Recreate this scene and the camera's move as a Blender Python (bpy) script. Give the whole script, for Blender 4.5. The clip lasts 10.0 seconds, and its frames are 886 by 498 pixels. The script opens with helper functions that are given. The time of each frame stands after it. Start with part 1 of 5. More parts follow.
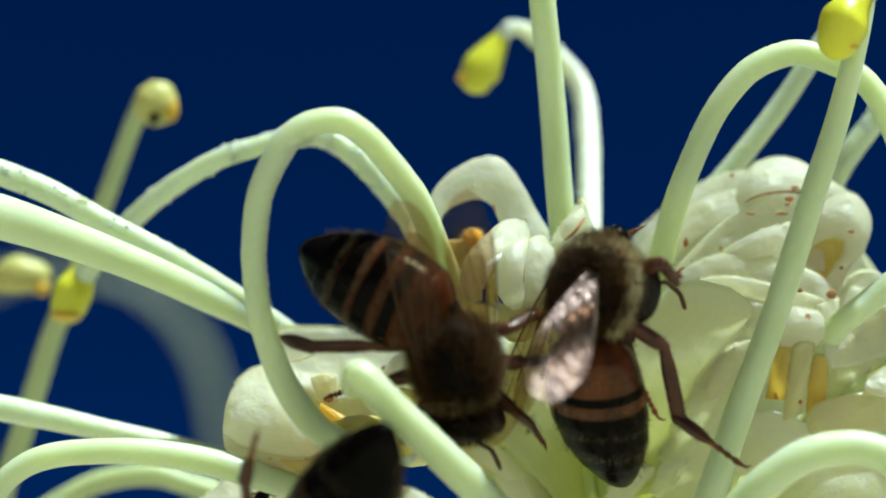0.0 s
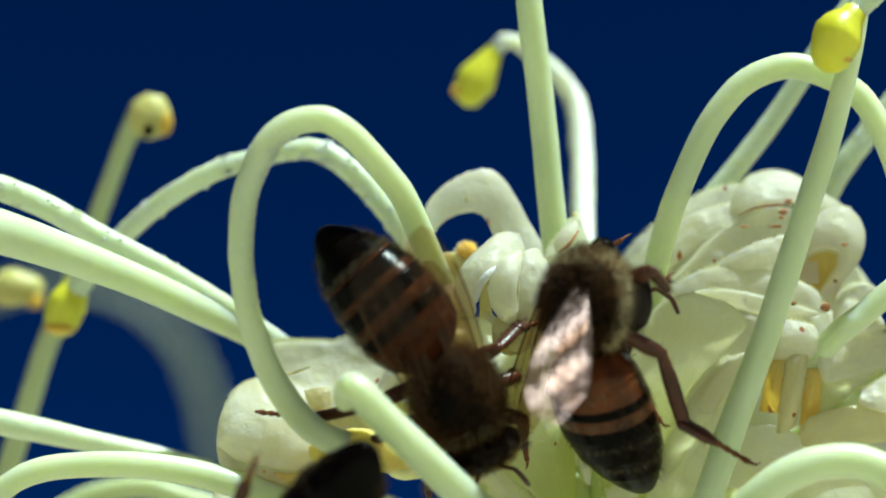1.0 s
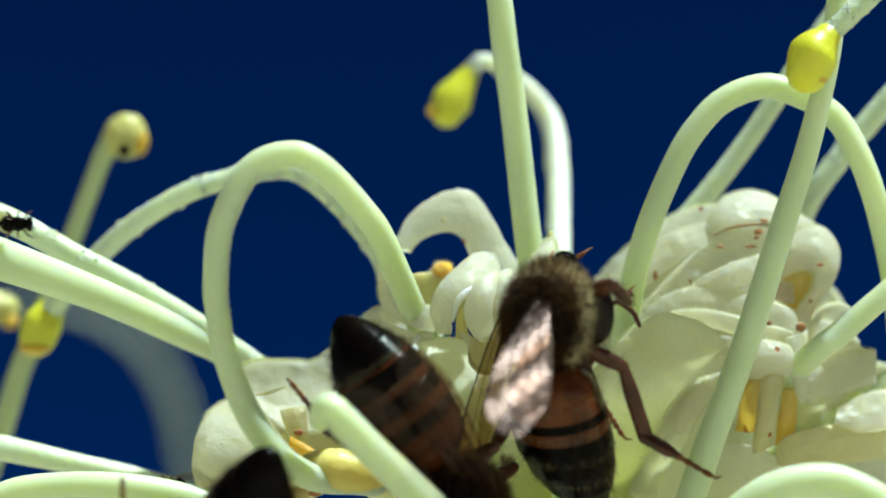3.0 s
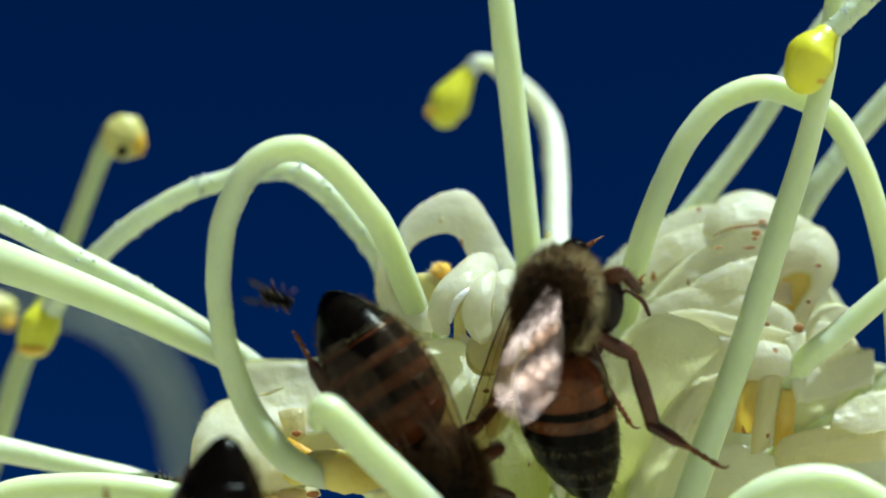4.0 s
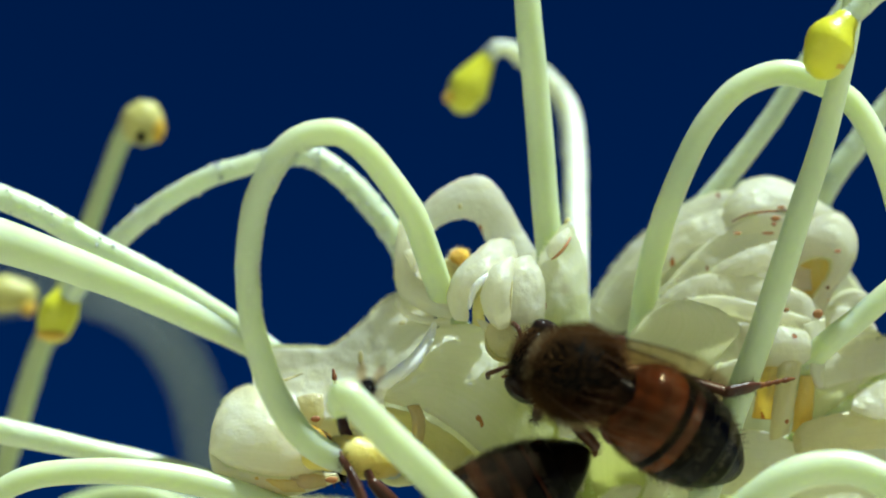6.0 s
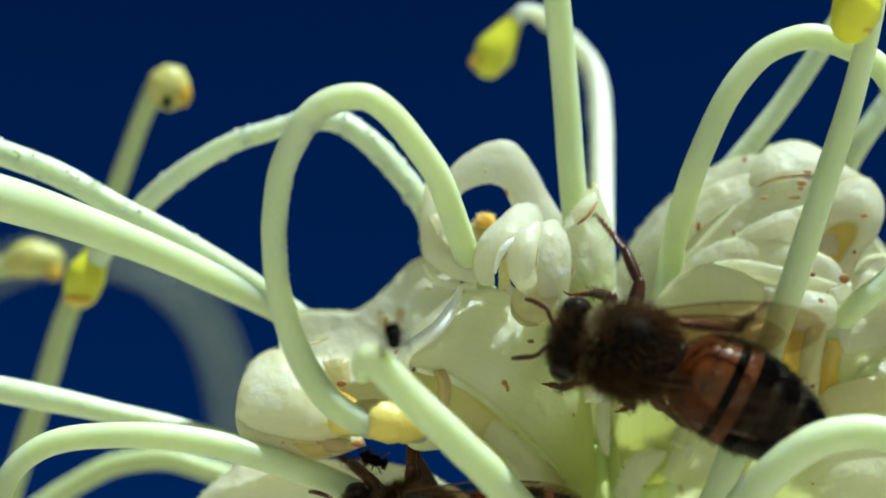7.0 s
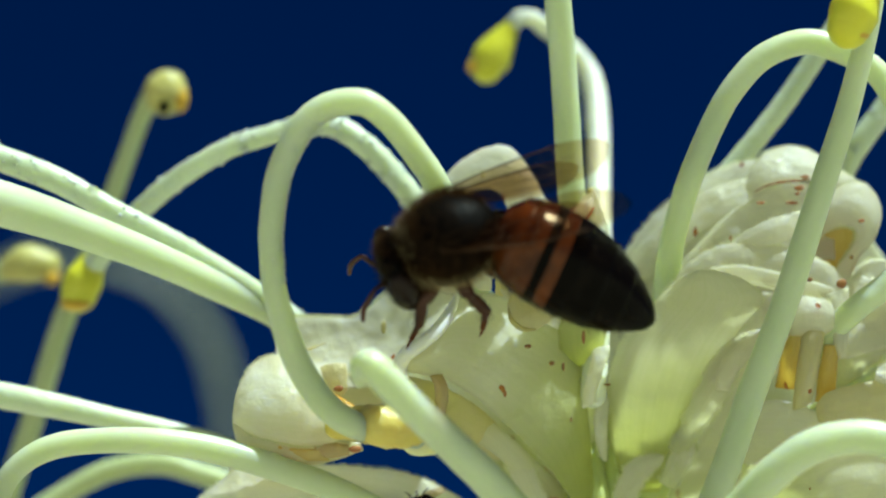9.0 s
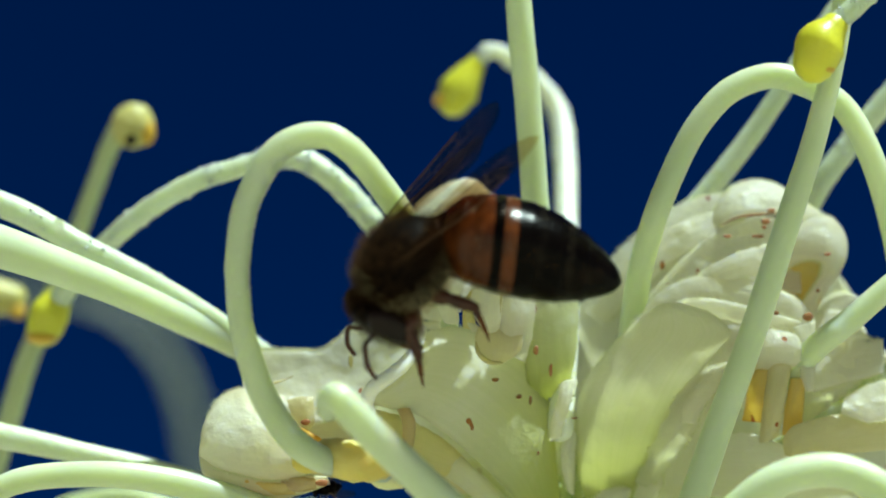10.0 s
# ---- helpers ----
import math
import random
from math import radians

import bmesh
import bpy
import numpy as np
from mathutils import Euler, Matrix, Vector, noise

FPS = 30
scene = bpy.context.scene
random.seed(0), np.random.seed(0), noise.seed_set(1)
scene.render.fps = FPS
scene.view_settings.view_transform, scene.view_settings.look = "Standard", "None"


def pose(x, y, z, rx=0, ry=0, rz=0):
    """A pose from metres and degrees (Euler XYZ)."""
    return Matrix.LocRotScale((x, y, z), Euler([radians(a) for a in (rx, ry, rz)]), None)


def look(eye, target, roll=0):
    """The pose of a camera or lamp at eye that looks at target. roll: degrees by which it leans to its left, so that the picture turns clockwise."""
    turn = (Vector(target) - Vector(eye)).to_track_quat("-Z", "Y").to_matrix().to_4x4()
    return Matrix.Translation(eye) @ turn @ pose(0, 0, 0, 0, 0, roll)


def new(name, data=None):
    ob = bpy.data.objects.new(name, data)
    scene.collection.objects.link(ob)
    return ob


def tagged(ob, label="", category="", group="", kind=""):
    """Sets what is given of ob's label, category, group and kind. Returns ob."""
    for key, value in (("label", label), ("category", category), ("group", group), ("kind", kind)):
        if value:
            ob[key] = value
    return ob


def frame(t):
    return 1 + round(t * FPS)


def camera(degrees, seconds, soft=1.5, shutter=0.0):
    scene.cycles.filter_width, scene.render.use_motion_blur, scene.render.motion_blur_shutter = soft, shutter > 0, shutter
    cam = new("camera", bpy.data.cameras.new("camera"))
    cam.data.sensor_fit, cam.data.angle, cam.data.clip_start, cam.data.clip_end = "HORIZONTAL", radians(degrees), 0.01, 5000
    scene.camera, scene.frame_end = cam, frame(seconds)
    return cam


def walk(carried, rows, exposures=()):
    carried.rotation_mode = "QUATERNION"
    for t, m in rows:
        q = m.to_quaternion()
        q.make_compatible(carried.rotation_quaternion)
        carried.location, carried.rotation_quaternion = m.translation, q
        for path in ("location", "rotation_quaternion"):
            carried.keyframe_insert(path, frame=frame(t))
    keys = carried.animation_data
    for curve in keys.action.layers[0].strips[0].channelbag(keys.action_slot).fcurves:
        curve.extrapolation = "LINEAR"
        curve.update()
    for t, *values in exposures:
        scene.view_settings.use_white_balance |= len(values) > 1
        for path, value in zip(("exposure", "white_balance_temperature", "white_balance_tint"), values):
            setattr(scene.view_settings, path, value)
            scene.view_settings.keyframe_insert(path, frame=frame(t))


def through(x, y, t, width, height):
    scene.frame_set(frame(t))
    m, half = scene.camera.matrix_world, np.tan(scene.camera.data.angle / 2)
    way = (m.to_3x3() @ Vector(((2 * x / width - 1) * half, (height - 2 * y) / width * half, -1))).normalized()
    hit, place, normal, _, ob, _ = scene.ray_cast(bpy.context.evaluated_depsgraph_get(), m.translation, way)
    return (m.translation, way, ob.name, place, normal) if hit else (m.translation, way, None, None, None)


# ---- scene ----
# A white spider-flower head against a clear sky, with honey bees on it.
# Local space of the flower: millimetres, x to the right, y away, z up along the tilted view.
MM = 0.001
VIEW = pose(0, 0, 1.55, 25, 0, 0)

# camera: 22 degrees, held about 10 cm from the flower, looking up
cam = camera(22.2, 10.0, soft=1.9, shutter=0.5)
SWAY = [  # seconds, yaw, pitch in degrees
    (0, -0.244, 0.272),
    (0.5, -0.401, 0.444),
    (1, -0.401, 0.602),
    (1.5, -0.459, 0.86),
    (2, -0.66, 0.975),
    (2.5, -0.746, 0.817),
    (2.7, -0.946, 1.075),
    (4, -1.061, 1.133),
    (4.5, -0.66, 0.746),
    (5, -0.703, 0.703),
    (5.2, -0.545, 0.946),
    (6.3, -0.645, 0.731),
    (6.5, -0.774, 0.932),
    (7, 0.072, -0.129),
    (7.5, 0.043, -0.301),
    (8, 0.086, -0.043),
    (8.5, 0.158, -0.387),
    (9, 0, 0),
    (9.5, -0.617, 0.86),
    (10, -0.832, 0.846),
]
walk(cam, [(t, VIEW @ pose(0, -0.1, 0, 90 + pitch, 0, yaw)) for t, yaw, pitch in SWAY],
     exposures=[(0, 0.70, 5500, -15), (5.2, 0.70, 5500, -15), (6.5, 0.67, 5500, -15), (7.5, 0.62, 5500, -15), (10, 0.61, 5500, -15)])
cam.data.dof.use_dof = True
cam.data.dof.focus_distance = 0.0985
cam.data.dof.aperture_fstop = 24

# world and sun
SUN_DIR = (VIEW.to_3x3() @ Vector((0.36, 0.08, 1.0))).normalized()
world = bpy.data.worlds.new("sky")
scene.world = world
world.use_nodes = True
wn, wl = world.node_tree.nodes, world.node_tree.links
sky = wn.new("ShaderNodeTexSky")
sky.sky_type, sky.sun_disc = "NISHITA", False
sky.sun_elevation = math.asin(SUN_DIR.z)
sky.sun_rotation = math.atan2(SUN_DIR.x, SUN_DIR.y)
sky.altitude, sky.air_density, sky.dust_density, sky.ozone_density = 1500, 0.7, 0.0, 6.0
deep = wn.new("ShaderNodeHueSaturation")
deep.inputs["Saturation"].default_value = 1.2
wl.new(sky.outputs[0], deep.inputs["Color"])
polar = wn.new("ShaderNodeMix")  # clear, polarised sky
polar.data_type, polar.blend_type = "RGBA", "MULTIPLY"
polar.inputs["Factor"].default_value = 1.0
polar.inputs["B"].default_value = (0.105, 0.178, 0.335, 1)
wl.new(deep.outputs[0], polar.inputs["A"])
wl.new(polar.outputs["Result"], wn["Background"].inputs["Color"])
wn["Background"].inputs["Strength"].default_value = 0.05
sun_data = bpy.data.lights.new("sun", "SUN")
sun_data.energy, sun_data.angle, sun_data.color = 5.0, radians(0.53), (1.0, 0.96, 0.88)
sun = new("sun", sun_data)
sun.matrix_world = look(SUN_DIR * 20, (0, 0, 1.5))


# ---- materials ----
def node_mat(name):
    m = bpy.data.materials.new(name)
    m.use_nodes = True
    return m, m.node_tree.nodes, m.node_tree.links, m.node_tree.nodes["Principled BSDF"]


def ramp(nodes, stops):
    r = nodes.new("ShaderNodeValToRGB")
    r.color_ramp.elements[0].position, r.color_ramp.elements[0].color = stops[0][0], (*stops[0][1], 1)
    r.color_ramp.elements[1].position, r.color_ramp.elements[1].color = stops[-1][0], (*stops[-1][1], 1)
    for p, c in stops[1:-1]:
        r.color_ramp.elements.new(p).color = (*c, 1)
    return r


def noise_node(nodes, links, scale, detail=4.0, coord="Object"):
    tc = nodes.new("ShaderNodeTexCoord")
    n = nodes.new("ShaderNodeTexNoise")
    n.inputs["Scale"].default_value, n.inputs["Detail"].default_value = scale, detail
    links.new(tc.outputs[coord], n.inputs["Vector"])
    return n


def bump(nodes, links, bsdf, height, strength, dist):
    b = nodes.new("ShaderNodeBump")
    b.inputs["Strength"].default_value, b.inputs["Distance"].default_value = strength, dist
    links.new(height, b.inputs["Height"])
    links.new(b.outputs[0], bsdf.inputs["Normal"])


def waxy(name, light, dark, spots=0.0, rough=0.38, sss=0.5, depth=0.0012, bumpy=0.3):
    """Moist plant tissue: light passes a little way into it; brown specks where spots > 0."""
    m, n, l, b = node_mat(name)
    big = noise_node(n, l, 230, 3)
    r = ramp(n, [(0.3, dark), (0.7, light)])
    l.new(big.outputs[0], r.inputs[0])
    colour = r.outputs[0]
    if spots:
        tc = n.new("ShaderNodeTexCoord")
        warp = n.new("ShaderNodeMapping")
        warp.inputs["Scale"].default_value = (1.0, 1.0, 0.42)
        warp.inputs["Rotation"].default_value = (0, radians(35), 0)
        l.new(tc.outputs["Object"], warp.inputs[0])
        v = n.new("ShaderNodeTexVoronoi")
        v.inputs["Scale"].default_value = 880
        jig = noise_node(n, l, 700, 2)
        part_of = n.new("ShaderNodeVectorMath")
        part_of.operation = "MULTIPLY_ADD"
        l.new(jig.outputs["Color"], part_of.inputs[0])
        part_of.inputs[1].default_value = (0.0013, 0.0013, 0.0013)
        l.new(warp.outputs[0], part_of.inputs[2])
        l.new(part_of.outputs[0], v.inputs["Vector"])
        near = n.new("ShaderNodeMath")
        near.operation, near.inputs[1].default_value = "LESS_THAN", 0.125
        l.new(v.outputs["Distance"], near.inputs[0])
        sep = n.new("ShaderNodeSeparateColor")
        l.new(v.outputs["Color"], sep.inputs[0])
        pick = n.new("ShaderNodeMath")
        pick.operation, pick.inputs[1].default_value = "LESS_THAN", spots
        l.new(sep.outputs[0], pick.inputs[0])
        both = n.new("ShaderNodeMath")
        both.operation = "MULTIPLY"
        l.new(near.outputs[0], both.inputs[0])
        l.new(pick.outputs[0], both.inputs[1])
        mix = n.new("ShaderNodeMix")
        mix.data_type = "RGBA"
        l.new(both.outputs[0], mix.inputs["Factor"])
        l.new(colour, mix.inputs["A"])
        mix.inputs["B"].default_value = (0.42, 0.16, 0.06, 1)
        colour = mix.outputs["Result"]
    l.new(colour, b.inputs["Base Color"])
    b.inputs["Roughness"].default_value = rough
    b.inputs["IOR"].default_value = 1.42
    b.inputs["Subsurface Weight"].default_value = sss
    b.inputs["Subsurface Radius"].default_value = (1.0, 1.0, 0.45)
    b.inputs["Subsurface Scale"].default_value = depth
    fine = noise_node(n, l, 1500, 7)
    bump(n, l, b, fine.outputs[0], bumpy, 0.0003)
    return m


def petal_mat(name, light, dark, spots=0.6, through_light=0.5, base=None):
    """Thin waxy tepal: fine veins along it, a greener foot, and part of the light shines through."""
    m = waxy(name, light, dark, spots, rough=0.22, sss=0.6, depth=0.0014, bumpy=0.75)
    n, l = m.node_tree.nodes, m.node_tree.links
    b = n["Principled BSDF"]
    colour = b.inputs["Base Color"].links[0].from_socket
    uv = n.new("ShaderNodeUVMap")
    split = n.new("ShaderNodeSeparateXYZ")
    l.new(uv.outputs[0], split.inputs[0])
    foot_ramp = ramp(n, [(0.05, (1, 1, 1)), (0.5, (0, 0, 0))])
    l.new(split.outputs[1], foot_ramp.inputs[0])
    foot_mix = n.new("ShaderNodeMix")
    foot_mix.data_type, foot_mix.blend_type = "RGBA", "MIX"
    l.new(foot_ramp.outputs[0], foot_mix.inputs["Factor"])
    l.new(colour, foot_mix.inputs["A"])
    foot_mix.inputs["B"].default_value = (*(base or [c * k for c, k in zip(light, (0.94, 0.96, 0.78))]), 1)
    stretch = n.new("ShaderNodeMapping")
    stretch.inputs["Scale"].default_value = (26, 1.3, 1)
    l.new(uv.outputs[0], stretch.inputs[0])
    veins = n.new("ShaderNodeTexNoise")
    veins.inputs["Scale"].default_value, veins.inputs["Detail"].default_value = 1.0, 3.0
    l.new(stretch.outputs[0], veins.inputs["Vector"])
    vein_ramp = ramp(n, [(0.35, (0.965, 0.975, 0.93)), (0.6, (1, 1, 1))])
    l.new(veins.outputs[0], vein_ramp.inputs[0])
    vein_mix = n.new("ShaderNodeMix")
    vein_mix.data_type, vein_mix.blend_type = "RGBA", "MULTIPLY"
    vein_mix.inputs["Factor"].default_value = 1.0
    l.new(foot_mix.outputs["Result"], vein_mix.inputs["A"])
    l.new(vein_ramp.outputs[0], vein_mix.inputs["B"])
    l.new(vein_mix.outputs["Result"], b.inputs["Base Color"])
    tl = n.new("ShaderNodeBsdfTranslucent")
    l.new(vein_mix.outputs["Result"], tl.inputs["Color"])
    mix = n.new("ShaderNodeMixShader")
    mix.inputs[0].default_value = through_light
    l.new(b.outputs[0], mix.inputs[1])
    l.new(tl.outputs[0], mix.inputs[2])
    l.new(mix.outputs[0], n["Material Output"].inputs["Surface"])
    return m


def chitin(name, light, dark, rough=0.3, scale=900, gloss=0.12):
    m, n, l, b = node_mat(name)
    no = noise_node(n, l, scale, 4)
    r = ramp(n, [(0.3, dark), (0.7, light)])
    l.new(no.outputs[0], r.inputs[0])
    l.new(r.outputs[0], b.inputs["Base Color"])
    b.inputs["Roughness"].default_value = rough
    b.inputs["IOR"].default_value = 1.45
    b.inputs["Specular IOR Level"].default_value = gloss
    fine = noise_node(n, l, 6000, 3)
    bump(n, l, b, fine.outputs[0], 0.35, 0.00006)
    return m


STYLE = waxy("style_tissue", (0.545, 0.59, 0.43), (0.48, 0.535, 0.355), sss=0.9, depth=0.002, bumpy=0.1)
# darker, yellower copy of the style tissue, for styles farther back
STYLE_FAR = waxy("style_tissue_darker", (0.48, 0.52, 0.30), (0.42, 0.46, 0.24), sss=0.7)
# style tissue darkened so that the far blurred style reads dim
STYLE_DIM = waxy("style_tissue_dimmed", (0.30, 0.33, 0.22), (0.26, 0.29, 0.18), sss=0.5)
ROUGH_STYLE = waxy("grainy_style_tissue", (0.59, 0.635, 0.49), (0.52, 0.575, 0.42), sss=0.8, bumpy=0.45)
# lighter copy of the style tissue, with strong sunlight put into its colour
SUNLIT_STYLE = waxy("sunlit_style_tissue", (0.76, 0.77, 0.66), (0.70, 0.72, 0.60), sss=0.7, bumpy=0.4)
ANTHER = waxy("yellow_stigma", (0.72, 0.66, 0.03), (0.58, 0.56, 0.04), rough=0.3, sss=0.5)
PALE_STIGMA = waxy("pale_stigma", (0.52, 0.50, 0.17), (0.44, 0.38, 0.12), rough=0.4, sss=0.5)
ANTHER_TIP = waxy("amber_stigma_face", (0.66, 0.40, 0.03), (0.50, 0.32, 0.03), rough=0.35, sss=0.3)
POLLEN = waxy("orange_pollen", (0.78, 0.46, 0.06), (0.66, 0.36, 0.04), rough=0.8, sss=0.3, bumpy=1.0)
OCHRE = waxy("ochre_tissue", (0.74, 0.62, 0.20), (0.62, 0.50, 0.10), sss=0.8, bumpy=0.5)
WHITE = petal_mat("white_tepal", (0.96, 0.94, 0.82), (0.92, 0.885, 0.72), spots=0.22, through_light=0.66)
GREENISH = petal_mat("greenish_tepal", (0.95, 0.935, 0.78), (0.91, 0.89, 0.66), spots=0.18, through_light=0.66, base=(0.66, 0.68, 0.24))
YELLOW = petal_mat("yellow_tepal", (0.86, 0.60, 0.12), (0.86, 0.72, 0.32), spots=0.3, through_light=0.55)
LEMON = petal_mat("lemon_tepal", (0.90, 0.82, 0.40), (0.84, 0.78, 0.40), spots=0.1, through_light=0.55)
CREAM = petal_mat("cream_tepal", (0.88, 0.82, 0.54), (0.82, 0.74, 0.44), spots=0.1, through_light=0.55)
TAN = petal_mat("tan_tepal_tip", (0.74, 0.64, 0.38), (0.66, 0.48, 0.24), spots=0.1, through_light=0.45)
GREEN = waxy("green_pedicel", (0.62, 0.67, 0.26), (0.52, 0.58, 0.20), sss=0.6)
RUST = waxy("rusty_fleck", (0.40, 0.17, 0.07), (0.28, 0.10, 0.04), rough=0.6, sss=0.1)
PETAL_ORANGE = petal_mat("orange_tepal", (0.86, 0.56, 0.06), (0.80, 0.46, 0.05), spots=0.0, through_light=0.5)
WHITE_FLESH = waxy("white_flesh", (0.94, 0.93, 0.84), (0.90, 0.88, 0.76), rough=0.25, sss=0.6, bumpy=0.4)
CUP = petal_mat("cup_tepal", (0.95, 0.93, 0.78), (0.91, 0.84, 0.56), spots=0.2, through_light=0.6)
LEMON_FLESH = waxy("lemon_flesh", (0.84, 0.82, 0.46), (0.78, 0.74, 0.36), sss=0.7, bumpy=0.4)
SCAR = waxy("brown_scar", (0.26, 0.11, 0.04), (0.14, 0.06, 0.02), rough=0.6, sss=0.1)
BARK = chitin("branch_bark", (0.20, 0.14, 0.09), (0.10, 0.07, 0.05), 0.85, 150)
DARK = chitin("black_chitin", (0.0036, 0.0024, 0.0018), (0.0014, 0.0009, 0.0007), 0.2, gloss=0.05)
AMBER = chitin("amber_chitin", (0.122, 0.034, 0.007), (0.032, 0.009, 0.003), 0.2, gloss=0.22)
DARK_AMBER = chitin("dark_amber_chitin", (0.058, 0.016, 0.005), (0.026, 0.007, 0.002), 0.22, gloss=0.07)
BROWN = chitin("brown_leg_chitin", (0.080, 0.028, 0.014), (0.032, 0.011, 0.006), 0.30, gloss=0.3)
RUSTY = chitin("rusty_foot_chitin", (0.16, 0.060, 0.022), (0.09, 0.032, 0.012), 0.35)
MATTE = chitin("matte_black_chitin", (0.003, 0.002, 0.0015), (0.001, 0.0008, 0.0006), 0.5, gloss=0.04)
EYE = chitin("eye_facets", (0.020, 0.012, 0.010), (0.010, 0.007, 0.006), 0.16)


def hair_mat(name, light, dark, through):
    """Fine hair: part of the light passes along it."""
    m = chitin(name, light, dark, 0.6, 300, gloss=0.1)
    n, l = m.node_tree.nodes, m.node_tree.links
    b = n["Principled BSDF"]
    tl = n.new("ShaderNodeBsdfTranslucent")
    l.new(b.inputs["Base Color"].links[0].from_socket, tl.inputs["Color"])
    mix = n.new("ShaderNodeMixShader")
    mix.inputs[0].default_value = through
    l.new(b.outputs[0], mix.inputs[1])
    l.new(tl.outputs[0], mix.inputs[2])
    l.new(mix.outputs[0], n["Material Output"].inputs["Surface"])
    return m


HAIR = hair_mat("tan_hair", (0.11, 0.057, 0.022), (0.040, 0.020, 0.009), 0.6)
LEG_HAIR = hair_mat("dark_leg_hair", (0.10, 0.06, 0.03), (0.05, 0.03, 0.014), 0.3)
PALE_FUZZ = hair_mat("sandy_hair", (0.68, 0.56, 0.33), (0.42, 0.33, 0.17), 0.35)
GREYHAIR = hair_mat("pale_hair", (0.20, 0.16, 0.10), (0.12, 0.095, 0.06), 0.3)
VEIN = chitin("wing_vein", (0.07, 0.034, 0.016), (0.04, 0.02, 0.01), 0.4)


def wing_mat():
    m, n, l, b = node_mat("wing_membrane")
    n.remove(b)
    b = n.new("ShaderNodeBsdfAnisotropic")
    b.inputs["Color"].default_value = (0.92, 0.64, 0.60, 1)
    b.inputs["Roughness"].default_value = 0.22
    no = noise_node(n, l, 1900, 3)
    bump(n, l, b, no.outputs[0], 0.16, 0.0003)
    clear = n.new("ShaderNodeBsdfTransparent")
    clear.inputs["Color"].default_value = (0.74, 0.62, 0.48, 1)
    smoke = n.new("ShaderNodeBsdfTranslucent")
    smoke.inputs["Color"].default_value = (0.42, 0.31, 0.20, 1)
    film = n.new("ShaderNodeMixShader")
    film.inputs[0].default_value = 0.035
    l.new(clear.outputs[0], film.inputs[1])
    l.new(smoke.outputs[0], film.inputs[2])
    mix = n.new("ShaderNodeMixShader")
    mix.inputs[0].default_value = 0.008
    l.new(film.outputs[0], mix.inputs[1])
    l.new(b.outputs[0], mix.inputs[2])
    l.new(mix.outputs[0], n["Material Output"].inputs["Surface"])
    return m


WING = wing_mat()


def water_mat():
    m, n, l, b = node_mat("dew")
    b.inputs["Base Color"].default_value = (1, 1, 1, 1)
    b.inputs["Roughness"].default_value = 0.02
    b.inputs["IOR"].default_value = 1.33
    b.inputs["Transmission Weight"].default_value = 1.0
    return m


DEW = water_mat()


def ground_mat():
    m, n, l, b = node_mat("pale_sand_ground")
    no = noise_node(n, l, 3.0, 8)
    r = ramp(n, [(0.35, (0.34, 0.31, 0.21)), (0.65, (0.48, 0.44, 0.32))])
    l.new(no.outputs[0], r.inputs[0])
    l.new(r.outputs[0], b.inputs["Base Color"])
    b.inputs["Roughness"].default_value = 0.9
    return m


# ---- mesh helpers ----
def finish(name, bm, mats, smooth=True):
    me = bpy.data.meshes.new(name)
    bmesh.ops.recalc_face_normals(bm, faces=bm.faces)
    bm.to_mesh(me)
    bm.free()
    for m in mats if isinstance(mats, (list, tuple)) else [mats]:
        me.materials.append(m)
    if smooth:
        me.polygons.foreach_set("use_smooth", [True] * len(me.polygons))
    return me


def part(name, bm, material, parent, label="", smooth=True):
    ob = new(name, finish(name, bm, material, smooth))
    ob.parent = parent
    if label:
        tagged(ob, label)
    return ob


def thing(name, label, category, group="", kind="", at=None):
    ob = new(name)
    ob.empty_display_size = 0.002
    ob.matrix_world = at if at is not None else VIEW
    return tagged(ob, label, category, group, kind)


def spline(pts, n):
    """n + 1 points along a smooth line through pts."""
    P = [Vector(p) for p in pts]
    P = [P[0] * 2 - P[1]] + P + [P[-1] * 2 - P[-2]]
    segs = len(P) - 3
    out = []
    for i in range(n + 1):
        u = i / n * segs
        k = min(int(u), segs - 1)
        f = u - k
        a, b, c, d = P[k:k + 4]
        out.append(0.5 * (2 * b + (c - a) * f + (2 * a - 5 * b + 4 * c - d) * f * f + (3 * b - a - 3 * c + d) * f ** 3))
    return out


def along(values, n):
    """n + 1 values that run smoothly through the given ones."""
    return [max(v.x, 0.001) for v in spline([(v, 0, 0) for v in values], n)]


